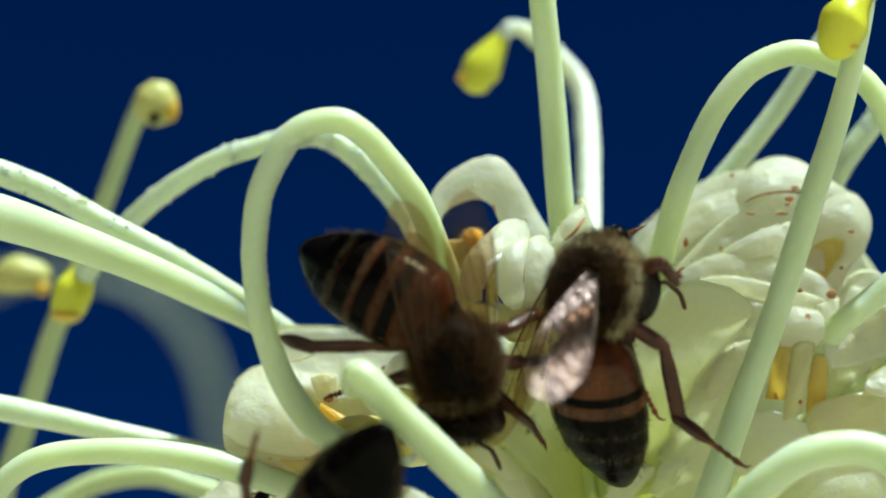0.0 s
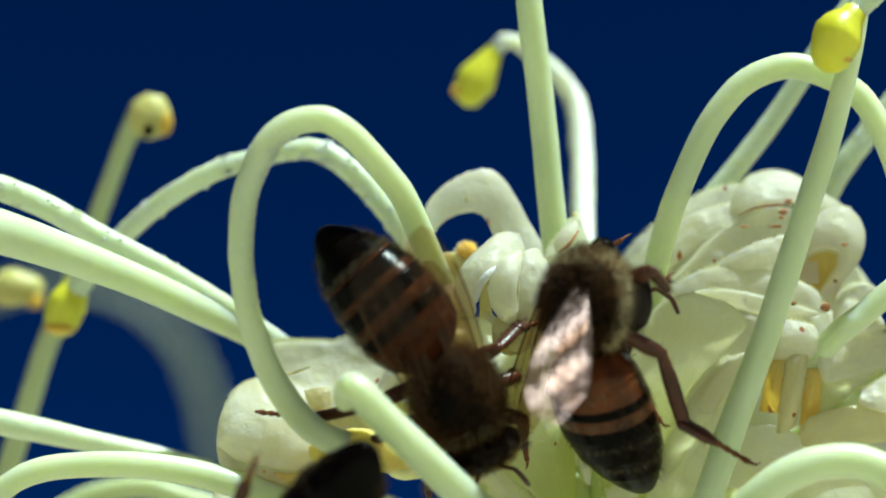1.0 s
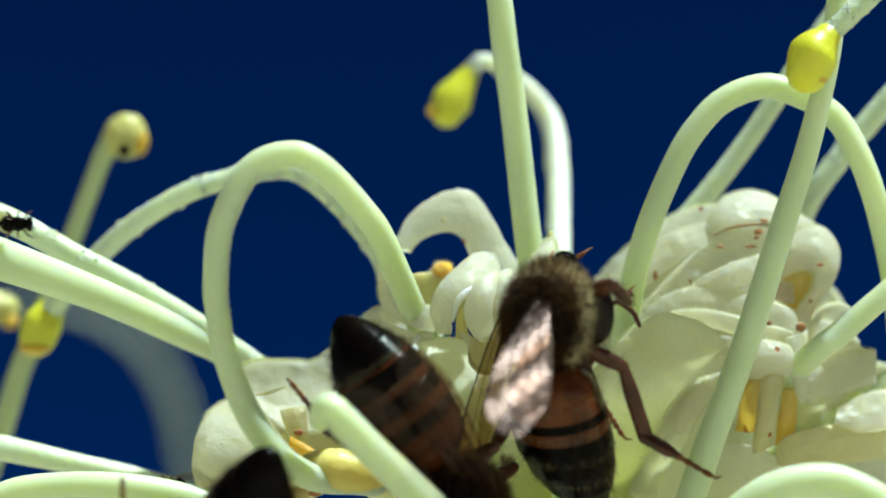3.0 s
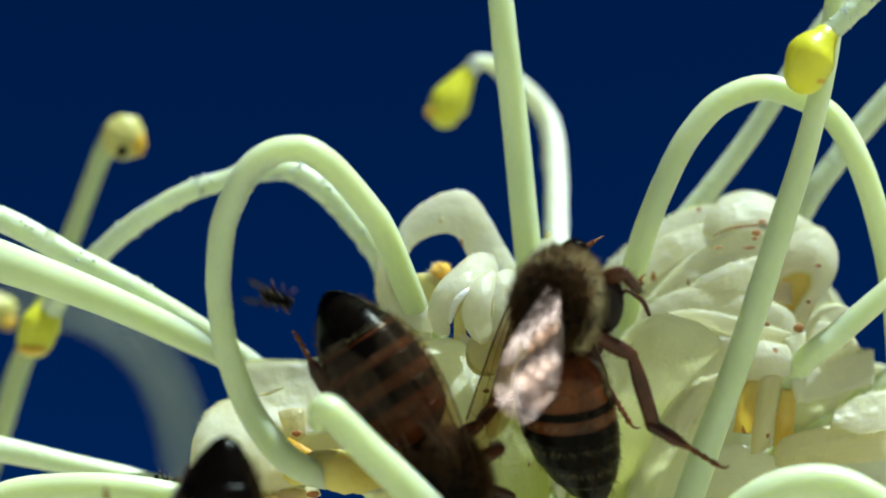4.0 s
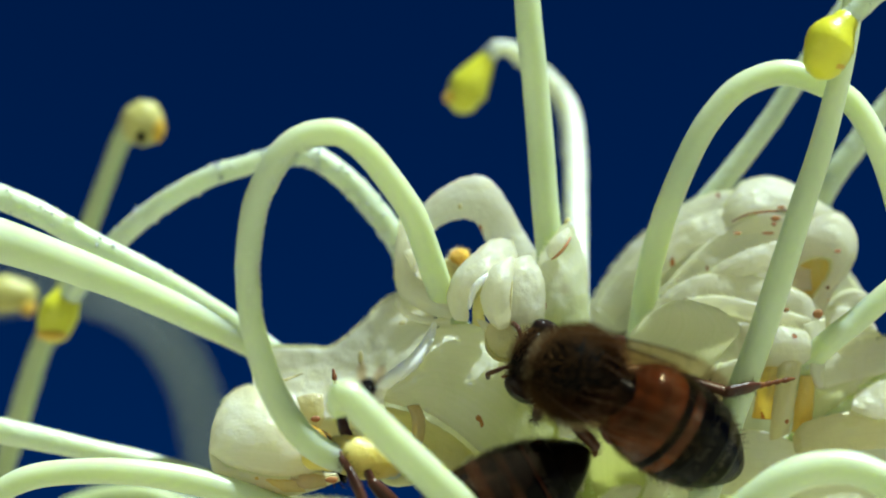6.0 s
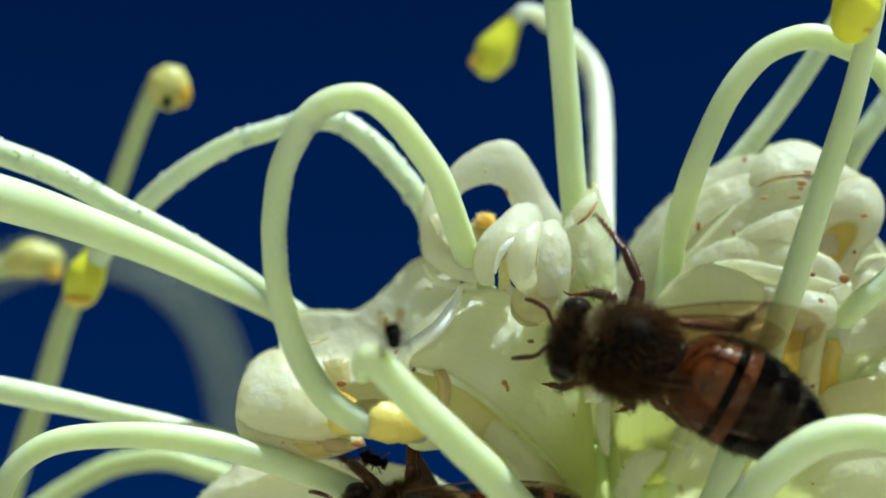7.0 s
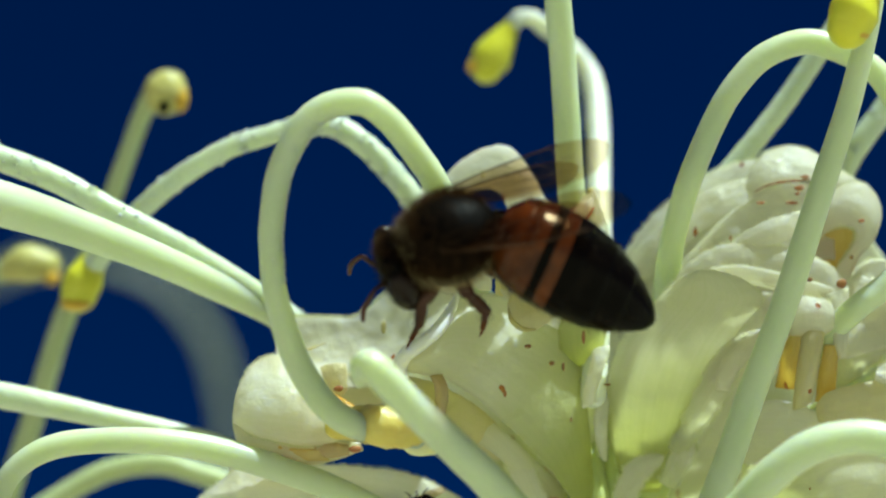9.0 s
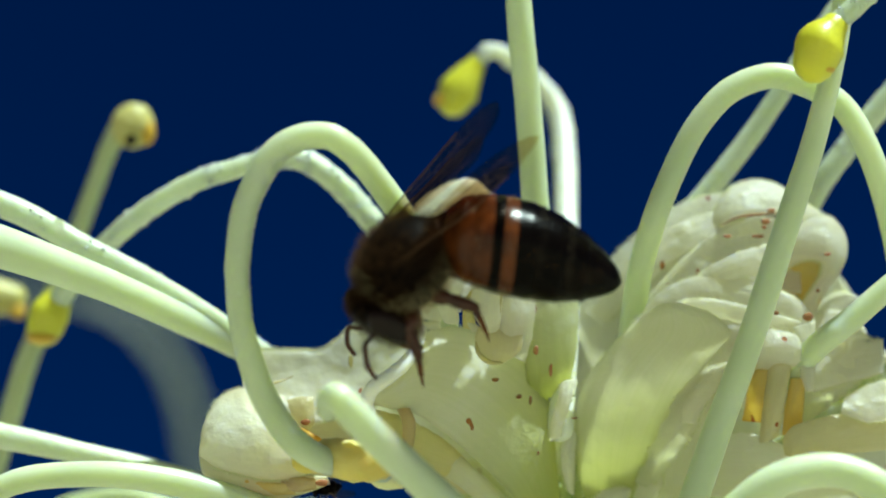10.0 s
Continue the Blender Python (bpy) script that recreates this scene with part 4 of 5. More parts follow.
# added strip: its yellow colour stands in for the glow in the lip
leaf([(-7.24, -0.95, -8.63), (-6.11, -1.1, -8.74), (-5.17, -1.15, -8.73)],
     [(-7.07, -0.5, -9.19), (-6.02, -0.6, -9.33), (-5.02, -0.65, -9.32)], YELLOW, "yellow tepal strip that paints the glow inside the cup's lip", bulge=0.1, wave=0.06)
leaf([(-5.74, -1.1, -8.29), (-4.87, -1.25, -8.45), (-4.13, -1.1, -8.61)],
     [(-5.51, -0.9, -9.05), (-4.88, -1, -9.17), (-4.09, -0.9, -9.05)], TAN, "browned fold of the cup", bulge=0.15, wave=0.1)
part("speck", blob((-3.84, -1.1, -8.76), (0.3, 0.1, 0.14), 14, 0.25), RUST, flower, "red-brown fleck")
part("speck", blob((-7.76, -0.95, -7.63), (0.07, 0.05, 0.22), 14, 0.25), RUST, flower)
leaf([(-5.43, -0.1, -5.2), (-4.87, -0.2, -5.04), (-4.27, -0.2, -5.04)],
     [(-5.09, -0.3, -6.19), (-4.66, -0.5, -6.57), (-4.19, -0.4, -6.23)], CREAM, "cream-coloured inner tepal", bulge=0.15, wave=0.05)
part("speck", blob((-4.58, -0.6, -6.14), (0.22, 0.08, 0.13), 14, 0.25), RUST, flower, "red-brown speck")
leaf([(-4.95, -0.7, -6.26), (-4.34, -0.9, -6.57), (-3.63, -1.2, -6.97)],
     [(-5.01, -0.9, -7.07), (-4.38, -1.1, -7.47), (-3.63, -1.3, -7.46)], PETAL_ORANGE, "orange-yellow inner tepal", bulge=0.2, wave=0.05)
part("ovary", tube([(-4.58, -2.2, -7.71), (-3.46, -2.7, -7.5), (-2.36, -2.7, -7.67), (-1.28, -2, -7.73), (-0.42, -0.8, -7.7)], [0.55, 0.8, 0.92, 0.85, 0.5], n=24, sides=18, rough=0.08, flat=1), OCHRE, flower, "ochre swollen ovary at the foot of a style")
part("ovary", tube([(-1.84, -1.8, -8.23), (-1.16, -1.6, -8.5), (-0.55, -1, -8.67)], [0.35, 0.5, 0.4], n=16, sides=14, rough=0.12, flat=1), LEMON_FLESH, flower, "pale foot of the ovary")
# cup behind the loop, the arch, and the bud with its neighbours
leaf([(-0.87, 1.9, 2.91), (-1.07, 1.7, 1.65), (-1.14, 1.4, 0.51), (-1.01, 1.1, -0.51), (-0.33, 0.7, -1.16), (0.58, 0.4, -1.61), (1.38, 0.3, -1.76)],
     [(-0.61, 2.1, 2.81), (-0.18, 2, 1.79), (-0.08, 1.7, 0.71), (0.08, 1.1, 0.05), (0.48, 0.6, -0.3), (1.13, 0.2, -0.55), (1.73, 0.2, -0.8)], WHITE, "cupped translucent tepal below the loop", bulge=0.45, wave=0.08, thick=0.3, fuzz=300)
leaf([(-0.28, 2.4, 0.64), (0.72, 2.4, 0.9), (2.13, 2.4, 1.03)],
     [(-0.18, 1.9, -1.02), (0.84, 1.7, -1.4), (2.06, 1.7, -1.27)], LEMON, "lemon inside of the cup", bulge=-0.3, wave=0.06)
leaf([(-0.76, 1.2, 1.22), (-0.58, 1.1, 0.71), (-0.61, 1, 0)],
     [(-0.23, 1.3, 1.39), (-0.08, 1.2, 0.76), (-0.18, 1, -0.1)], WHITE, bulge=0.2, wave=0.04)
leaf([(-0.57, 3, 1.93), (0.16, 3.4, 3.42), (1.11, 3.5, 4.25), (2.15, 3.5, 4.71), (3.13, 3.5, 4.66), (4.01, 3.4, 3.57), (4.67, 3.2, 2.32), (5.34, 3, 1.13), (5.58, 2.8, -0.26)],
     [(0.34, 3.1, 1.81), (0.72, 3.2, 2.3), (1.37, 3.3, 2.64), (2.09, 3.3, 2.77), (2.61, 3.3, 2.53), (2.92, 3.2, 1.94), (3.3, 3, 1.08), (3.81, 2.8, 0.13), (4.19, 2.6, -1.03)], WHITE, "tepal bent into a translucent arch", bulge=0.2, wave=0.08, thick=0.34)
part("speck", blob((1.82, 2.7, 3.34), (0.1, 0.05, 0.12), 14, 0.25), TAN, flower)
leaf([(1.47, -0.2, -1.75), (1.17, -0.5, -0.8), (1.49, -0.5, 0.25), (2.33, -0.1, 1.15), (3.15, 0.7, 1.71), (4.09, 1.4, 1.78)],
     [(2.12, -0.5, -1.84), (2.16, -1, -0.94), (2.5, -1.2, -0.25), (3, -1, 0.3), (3.72, -0.2, 0.6), (4.36, 0.8, 0.71)], WHITE, "tepal curled over the bud", bulge=0.2, wave=0.12)
part("rolled_rim", tube([(2.16, -1, -1.24), (2.35, -1.25, -0.49), (2.74, -1.2, 0), (3.25, -0.9, 0.4)], [0.08, 0.17, 0.18, 0.08], n=20, sides=10, rough=0.06, flat=1), WHITE_FLESH, flower)
leaf([(3.88, 0.1, 0.8), (2.93, -0.7, 0.3), (2.63, -1, -0.62), (2.85, -0.8, -1.54), (3.52, -0.2, -2.2)],
     [(4.23, 0, 0.75), (4.08, -1.1, 0.12), (4.02, -1.4, -0.74), (3.96, -1.2, -1.61), (3.92, -0.3, -2.3)], WHITE, "plump closed bud", bulge=0.4, wave=0.1, thick=0.34)
leaf([(4.08, 0.1, 0.75), (4.04, -1, 0), (4, -1.25, -0.86), (3.94, -1, -1.91), (4.19, -0.3, -3.12)],
     [(4.98, 0.6, 1.06), (5.44, 0.2, 0), (5.54, 0.1, -1.05), (5.42, 0.2, -2.31), (5.11, 0.6, -3.57)], WHITE, bulge=0.35, wave=0.14)
part("bud_edge", tube([(2.8, -1, 0.05), (2.62, -1.15, -0.45), (2.36, -0.9, -0.94)], [0.05, 0.12, 0.04], n=20, sides=10, rough=0.1, flat=0.6), TAN, flower, "tan withered edge")
part("bud_edge", tube([(4.02, -1.45, -0.12), (3.96, -1.6, -0.74), (3.92, -1.4, -1.43)], [0.02, 0.06, 0.03], n=20, sides=10, rough=0.1, flat=0.6), TAN, flower, "tan withered edge")
leaf([(2.44, -0.4, -0.5), (2.32, -0.5, -1.24), (2.32, -0.3, -2)],
     [(2.94, -0.5, -0.25), (2.81, -0.7, -1.24), (2.94, -0.4, -2.12)], LEMON, bulge=0.1, wave=0.04)
leaf([(2.37, -0.5, -1.69), (2.69, -0.6, -2.11), (3.11, -0.5, -2.69)],
     [(2.62, -0.4, -1.6), (3.06, -0.5, -1.99), (3.41, -0.4, -2.54)], WHITE, bulge=0.1, wave=0.04)
leaf([(3.18, -0.7, -1.74), (2.85, -1, -2.35), (2.95, -1.1, -3.04), (3.45, -0.9, -3.47)],
     [(4.6, -0.6, -1.24), (4.95, -0.6, -2.11), (4.85, -0.7, -2.98), (4.17, -0.8, -3.53)], CREAM, "cream hooked tepal with a tan tip", bulge=0.12, wave=0.06)
part("bud_edge", tube([(2.87, -1.15, -2.6), (2.99, -1.2, -3.09), (3.44, -1.05, -3.49), (4.04, -0.95, -3.54)], [0.04, 0.1, 0.11, 0.05], n=20, sides=10, rough=0.1, flat=1), TAN, flower, "tan withered edge")
leaf([(6.59, 1.6, 2.59), (6.16, 1.3, 2.15), (5.42, 0.8, 1.11), (5, 0.5, 0), (4.95, 0.5, -1.51), (5.13, 0.9, -3.54), (5.41, 1.5, -5.59)],
     [(6.74, 1.7, 2.65), (7.03, 1.8, 2.04), (7.39, 1.8, 1.15), (7.55, 1.6, -0.25), (7.51, 1.4, -2.03), (7.33, 1.4, -3.81), (6.95, 1.8, -5.86)], GREENISH, "pointed tepal with a withered tip", bulge=0.35, wave=0.16, foot=-1, fuzz=300)
leaf([(6.59, 0.9, 2.32), (6.02, 0.6, 1.91), (5.66, 0.5, 1.41), (5.71, 0.5, 0.98)],
     [(6.78, 0.7, 1.97), (6.53, 0.3, 1.51), (6.24, 0.2, 1.15), (5.85, 0.3, 0.85)], WHITE, "curled flap of the pointed tepal", bulge=0.15, wave=0.04)
part("bud_edge", tube([(6.71, 0.45, 1.86), (6.44, 0.1, 1.45), (6.13, 0.05, 1.1), (5.84, 0.2, 0.88)], [0.04, 0.07, 0.07, 0.03], n=20, sides=10, rough=0.2, flat=1), RUST, flower, "browned edge")
part("withered_tip", blob((6.65, 1.5, 2.54), (0.16, 0.12, 0.24), 14, 0.25), TAN, flower, "withered tan tip")
part("speck", blob((5.46, 0.1, -1.2), (0.18, 0.05, 0.2), 14, 0.25), RUST, flower, "rusty fleck")
part("speck", blob((5.09, 0.1, -0.88), (0.2, 0.04, 0.06), 14, 0.25), RUST, flower, "rusty fleck")
part("speck", blob((6.43, 0.7, -0.5), (0.1, 0.05, 0.3), 14, 0.25), RUST, flower, "rusty fleck")
part("speck", blob((5.59, 0.2, -3.01), (0.12, 0.05, 0.2), 14, 0.25), RUST, flower, "rusty fleck")
part("speck", blob((6.28, 0.8, -3.91), (0.08, 0.05, 0.3), 14, 0.25), RUST, flower, "rusty fleck")
part("pollen_tuft", blob((1.82, 2.6, 0.9), (0.52, 0.4, 0.5), 14, 0.25), POLLEN, flower, "orange fuzzy pollen tuft")
hair_part("pollen_fuzz", on_lump((1.82, 2.6, 0.9), (0.5, 0.4, 0.5), 260, random.Random(31)), 0.22, 0.02, random.Random(32), PALE_FUZZ, flower, "pale fuzz on the pollen tuft")
# narrow sunlit tepals between the two wide ones
leaf([(6.75, 0.7, -4.49), (6.5, 0.3, -5.27), (6.27, 0.2, -6.14), (6.21, 0.4, -7.09)],
     [(7.35, 0.2, -4.26), (7.12, -0.2, -5.12), (6.81, -0.3, -6.04), (6.68, -0.1, -6.85)], WHITE, "narrow sunlit tepal", bulge=0.15, wave=0.2, fuzz=200)
leaf([(7.01, 1.1, -6.73), (6.74, 0.8, -7.44), (6.79, 0.9, -8.46), (7.07, 1.3, -9.38)],
     [(7.52, 1.2, -6.58), (7.4, 0.9, -7.45), (7.36, 1, -8.47), (7.33, 1.4, -9.52)], WHITE, bulge=0.15, wave=0.2, fuzz=200)
part("speck", blob((7.33, 0.6, -6.04), (0.16, 0.05, 0.05), 14, 0.25), SCAR, flower)
tepal([(6.72, 5, -13.62), (6.25, 3.8, -9.84), (5.7, 3.2, -6.68), (5.29, 2.8, -3.83)], [1.0, 1.5, 1.7, 1.4], GREENISH, curl=35)
# lower tepals and pedicels
leaf([(-11.97, 2.4, -12.43), (-10.66, 2.6, -11.04), (-9.18, 2.8, -9.98), (-7.38, 2.8, -9.67), (-5.57, 2.6, -9.76), (-3.77, 2.4, -9.89), (-2.23, 2.2, -10.03), (-0.43, 2, -10.57), (1.6, 1.8, -11.72)],
     [(-11.57, 1.2, -14.44), (-9.8, 1.2, -13.68), (-8.28, 1.2, -12.92), (-6.51, 1.2, -12.66), (-4.73, 1.1, -12.65), (-3.21, 1, -12.76), (-1.94, 0.8, -12.99), (-0.43, 0.8, -13.37), (1.59, 0.8, -14.13)], WHITE, "frosty sunlit tepal spread outward", bulge=0.2, wave=0.2, fuzz=900)
leaf([(-9.76, 3.4, -9.83), (-9.29, 3.4, -9.11), (-8.72, 3.4, -8.95), (-7.42, 3.3, -9.44), (-5.86, 3.2, -9.68)],
     [(-9.74, 3.2, -11.11), (-9.22, 3.2, -11.11), (-8.45, 3.2, -11.11), (-7.15, 3.2, -11.11), (-5.6, 3.2, -11.11)], WHITE, bulge=0.15, wave=0.12, fuzz=300)
tepal([(5.09, 1.2, -13.13), (4.06, 0.8, -11.06), (3.23, 0.8, -9.42), (2.55, 1, -8.99)], [0.45, 0.6, 0.55, 0.3], WHITE, curl=50)
tepal([(5.62, 1.8, -12.95), (4.97, 1.4, -11.13), (4.33, 1.4, -9.73)], [0.4, 0.55, 0.3], TAN, curl=45)
tepal([(8.48, 1, -13.36), (8.07, 0.6, -11.29), (8.68, 0.4, -9.89), (9.83, 0.6, -9.23)], [0.4, 0.6, 0.6, 0.3], WHITE, curl=50)
tepal([(12.6, -0.4, -12.92), (12.57, -0.6, -10.91), (12.97, -0.4, -9.44)], [0.5, 0.5, 0.25], WHITE, curl=50)
for pts in ([(7.31, 6, -14.81), (6.12, 3.8, -11.39), (5.7, 5.6, -7.89)], [(7.31, 6, -14.81), (7.77, 3.2, -11.33), (8.16, 5, -8.37)], [(7.31, 6, -14.81), (9.52, 4, -11.41), (10.92, 5, -9.42)], [(7.31, 6, -14.81), (3.05, 5, -13.1), (-0.63, 5, -12.05)], [(7.31, 6, -14.81), (6.87, 2.6, -11.77), (6.76, 3.6, -9.82), (6.92, 6, -7.39)], [(7.31, 6, -14.81), (10.71, 3, -13.36), (13.29, 3, -11.82)]):
    part("pedicel", tube(pts, [0.8, 0.7, 0.6], n=18, sides=14), GREEN, flower, "green flower stalk")


# ---- dew ----
for p, r in (([(-15.74, 1.4, 2.61)], 0.30), ([(-18.35, 1.4, 3.73)], 0.13), ([(-19.24, 1.4, 3.93)], 0.15), ([(-4.49, 4.4, 5.45)], 0.16)):
    ob = new("dew_drop", finish("dew_drop", blob((0, 0, 0), (r, r, r * 0.8), 16), DEW))
    ob.matrix_world = VIEW @ Matrix.Translation(Vector(p[0]) * MM)
    tagged(ob, "clear bead of dew on a style", "water drop", "dew drops")


# ---- bees ----
ABD = [(0.0, 0.45), (0.35, 1.2), (0.9, 1.75), (1.7, 2.02), (2.8, 2.12), (3.9, 2.06), (5.0, 1.84), (6.0, 1.44), (6.8, 0.98), (7.3, 0.58), (7.52, 0.3), (7.62, 0.05)]


def abd_r(s):
    for (a, ra), (b, rb) in zip(ABD, ABD[1:]):
        if s <= b:
            f = (s - a) / (b - a)
            return ra + (rb - ra) * f
    return 0.05


def abd_ring(bm, s, r, seg=28):
    droop = -0.022 * s * s
    return [bm.verts.new(Vector((-s, r * math.cos(2 * math.pi * k / seg), droop + 0.9 * r * math.sin(2 * math.pi * k / seg))) * MM) for k in range(seg)]


def loft(bm, rings, mats=None):
    seg = len(rings[0])
    for i, (p, q) in enumerate(zip(rings, rings[1:])):
        for k in range(seg):
            f = bm.faces.new((p[k], p[(k + 1) % seg], q[(k + 1) % seg], q[k]))
            if mats:
                f.material_index = mats[i]


def build_abdomen(bee, rng, amber, bands, tufts):
    """bands: the amber share of each segment; tufts: hairs in each pale band."""
    bm = bmesh.new()
    ss = [i * 7.5 / 20 for i in range(21)]
    rings = [abd_ring(bm, s, abd_r(s) * 0.93) for s in ss]
    loft(bm, rings)
    bm.faces.new(rings[0][::-1])
    bm.faces.new(rings[-1])
    abdomen = part("abdomen", bm, DARK, bee, "banded amber and black abdomen")
    abdomen.location = Vector((-1.75, 0, -0.1)) * MM
    cuts = [0.25, 1.35, 2.6, 3.85, 5.05, 6.15, 7.6]
    for k in range(6):
        a, b = cuts[k], cuts[k + 1]
        bm = bmesh.new()
        steps = 9
        rings, mats = [], []
        for i in range(steps + 1):
            u = i / steps
            s = a + (b - a) * u
            lip = 1.0 + 0.028 * u if k < 5 else 1.0
            rings.append(abd_ring(bm, s, abd_r(s) * lip + 0.015))
            if i:
                mats.append(0 if u < bands[k] else 1)
        last = [v for v in abd_ring(bm, b, abd_r(b) * 0.94)]
        rings.append(last)
        mats.append(1)
        loft(bm, rings, mats)
        part("tergite", bm, [amber, DARK], abdomen, "amber segment with a dark rim" if bands[k] > 0.25 else "glossy black segment")
        if 1 <= k <= 4:
            spots = []
            for _ in range(tufts):
                s = a + 0.06 + rng.random() * 0.32
                an = rng.uniform(0, 2 * math.pi)
                r = abd_r(s) + 0.02
                spots.append((Vector((-s, r * math.cos(an), -0.022 * s * s + 0.9 * r * math.sin(an))), Vector((-0.9, 0.6 * math.cos(an), 0.6 * math.sin(an)))))
            hair_part("hair_band", spots, 0.26, 0.010, rng, GREYHAIR, abdomen, "thin band of pale hair")
    spots = []
    for _ in range(1500):
        s = 0.3 + rng.random() * 6.4
        an = rng.choice((0, math.pi)) + rng.gauss(0, 0.5) - 0.5 * rng.random()
        r = abd_r(s) * 1.02
        if math.sin(an) < 0.55:
            spots.append((Vector((-s, r * math.cos(an), -0.022 * s * s + 0.9 * r * math.sin(an))), Vector((-0.8, math.cos(an), math.sin(an)))))
    hair_part("side_hair", spots, 0.36, 0.009, rng, HAIR, abdomen, "fine tan hair along the flanks")
    return abdomen


def build_head(bee, rng):
    bm = blob((0.75, 0, -0.35), (0.85, 1.62, 1.55), 22)
    head = part("head", bm, DARK, bee, "dark hairy head")
    head.location = Vector((1.75, 0, -0.3)) * MM
    for sd in (1, -1):
        part("eye", blob((0.78, sd * 1.28, -0.2), (0.62, 0.52, 1.15), 18), EYE, head, "glossy dark compound eye")
        pts = [(1.45, sd * 0.35, -0.3), (1.75, sd * 0.65, 0.0), (1.95, sd * 0.95, 0.2), (2.3, sd * 1.1, 0.0), (2.65, sd * 1.2, -0.3), (2.9, sd * 1.25, -0.8)]
        part("antenna", tube(pts, [0.10, 0.09, 0.10, 0.11, 0.11, 0.09], n=24, sides=9, rough=0.06), BROWN, head, "elbowed brown antenna")
    part("mandible", tube([(1.1, 0, -1.4), (1.25, 0, -2.0), (1.2, 0, -2.6)], [0.4, 0.3, 0.12], n=10, sides=10), BROWN, head, "mouthparts")
    hair_part("face_hair", on_lump((0.75, 0, -0.35), (0.85, 1.55, 1.55), 3200, rng, lambda q: abs(q.y) < 1.15 or q.x < -0.2), 0.36, 0.009, rng, HAIR, head, "short tan face hair")
    return head


def leg_mesh(a, b, r0, r1, bulge=1.0, flat=1.0):
    a, b = Vector(a), Vector(b)
    return tube([a, a.lerp(b, 0.35), a.lerp(b, 0.7), b], [r0, (r0 + r1) / 2 * bulge, (r0 + r1) / 2 * bulge, r1], n=12, sides=10, flat=flat)


def build_leg(bee, joints, hind, rng):
    j = [Vector(p) for p in joints]
    root = j[0]
    bm = leg_mesh(j[0] - root, j[1] - root, 0.28, 0.26, 1.25)
    leg = part("leg", bm, BROWN, bee, "jointed hairy brown leg")
    leg.location = root * MM
    part("tibia", leg_mesh(j[1] - root, j[2] - root, 0.22, 0.31 if hind else 0.22, 1.2, 0.6 if hind else 0.9), BROWN, leg)
    d = j[3] - j[2]
    first = j[2] + d * 0.45
    part("basitarsus", leg_mesh(j[2] - root, first - root, 0.36 if hind else 0.19, 0.24 if hind else 0.15, 1.2, 0.6), BROWN, leg)
    bm = tube([first + (j[3] - first) * (i / 8) - root for i in range(9)], [0.11, 0.15, 0.09, 0.14, 0.09, 0.13, 0.08, 0.13, 0.10], n=26, sides=8)
    part("tarsus", bm, RUSTY, leg, "rusty segmented foot")
    up = Vector((0.15, 0, -0.25))
    end = j[3] - root
    part("claw", tube([end, end + d.normalized() * 0.25 + up * 0.2, end + d.normalized() * 0.3 + up], [0.07, 0.06, 0.02], n=8, sides=6), RUSTY, leg)
    spots = []
    for p, q, r in ((j[0], j[1], 0.24), (j[1], j[2], 0.25), (j[2], first, 0.2)):
        ax = (q - p).normalized()
        s1 = ax.orthogonal().normalized()
        s2 = ax.cross(s1)
        for _ in range(70):
            a = rng.uniform(0, 6.283)
            nn = s1 * math.cos(a) + s2 * math.sin(a)
            spots.append((p.lerp(q, rng.random()) + nn * r - root, nn))
    hair_part("leg_hair", spots, 0.28, 0.012, rng, LEG_HAIR, leg, "fine leg hair")
    return leg


def wing_edge(s, ln, wd, hind):
    lead = 0.16 * wd * math.sin(math.pi * min(1, s * 1.05)) * (1.0 if not hind else 0.8)
    full = wd * math.sin(math.pi * min(1.0, 0.06 + 0.62 * s)) ** 0.9
    round_off = math.sqrt(max(0.0, 1 - max(0.0, (s - 0.70) / 0.30) ** 2))
    mid = lead - 0.42 * full
    return mid + (lead - mid) * round_off, mid + (lead - full - mid) * round_off


def build_wing(bee, root, side, ln, wd, hind):
    """A clear wing that reaches back along -x from its root, leading edge outward."""
    def place(s, y):
        z = 0.05 * math.sin(s * 9 + y * 2) + 0.10 * s * s
        return Vector((-s * ln, side * y, z))
    bm = bmesh.new()
    n, m = 26, 8
    grid = []
    for i in range(n + 1):
        s = i / n
        a, b = wing_edge(s, ln, wd, hind)
        grid.append([bm.verts.new(place(s, a + (b - a) * k / m) * MM) for k in range(m + 1)])
    for i in range(n):
        for k in range(m):
            bm.faces.new((grid[i][k], grid[i + 1][k], grid[i + 1][k + 1], grid[i][k + 1]))
    wing = part("hind_wing" if hind else "fore_wing", bm, WING, bee, "clear wing with brown veins")
    wing.location = Vector(root) * MM
    def at_(s, f):
        a, b = wing_edge(s, ln, wd, hind)
        return place(s, a + (b - a) * f) + Vector((0, 0, 0.01))
    lines = [[(0.0, 0.0), (0.25, 0.02), (0.5, 0.02), (0.75, 0.03)], [(0.0, 0.3), (0.3, 0.28), (0.5, 0.3), (0.8, 0.4)],
             [(0.0, 0.5), (0.3, 0.62), (0.55, 0.66), (0.8, 0.7)], [(0.0, 0.7), (0.2, 0.85), (0.4, 0.92)],
             [(0.45, 0.02), (0.5, 0.3), (0.52, 0.66)], [(0.7, 0.03), (0.72, 0.25), (0.68, 0.4)], [(0.3, 0.28), (0.33, 0.45), (0.32, 0.62)], [(0.62, 0.35), (0.66, 0.5), (0.65, 0.68)]]
    if hind:
        lines = lines[:4]
    for q, pts in enumerate(lines):
        part("vein", tube([at_(s, f) for s, f in pts], [0.034 if q == 0 else 0.012] * len(pts), n=14, sides=6), VEIN, wing)
    return wing


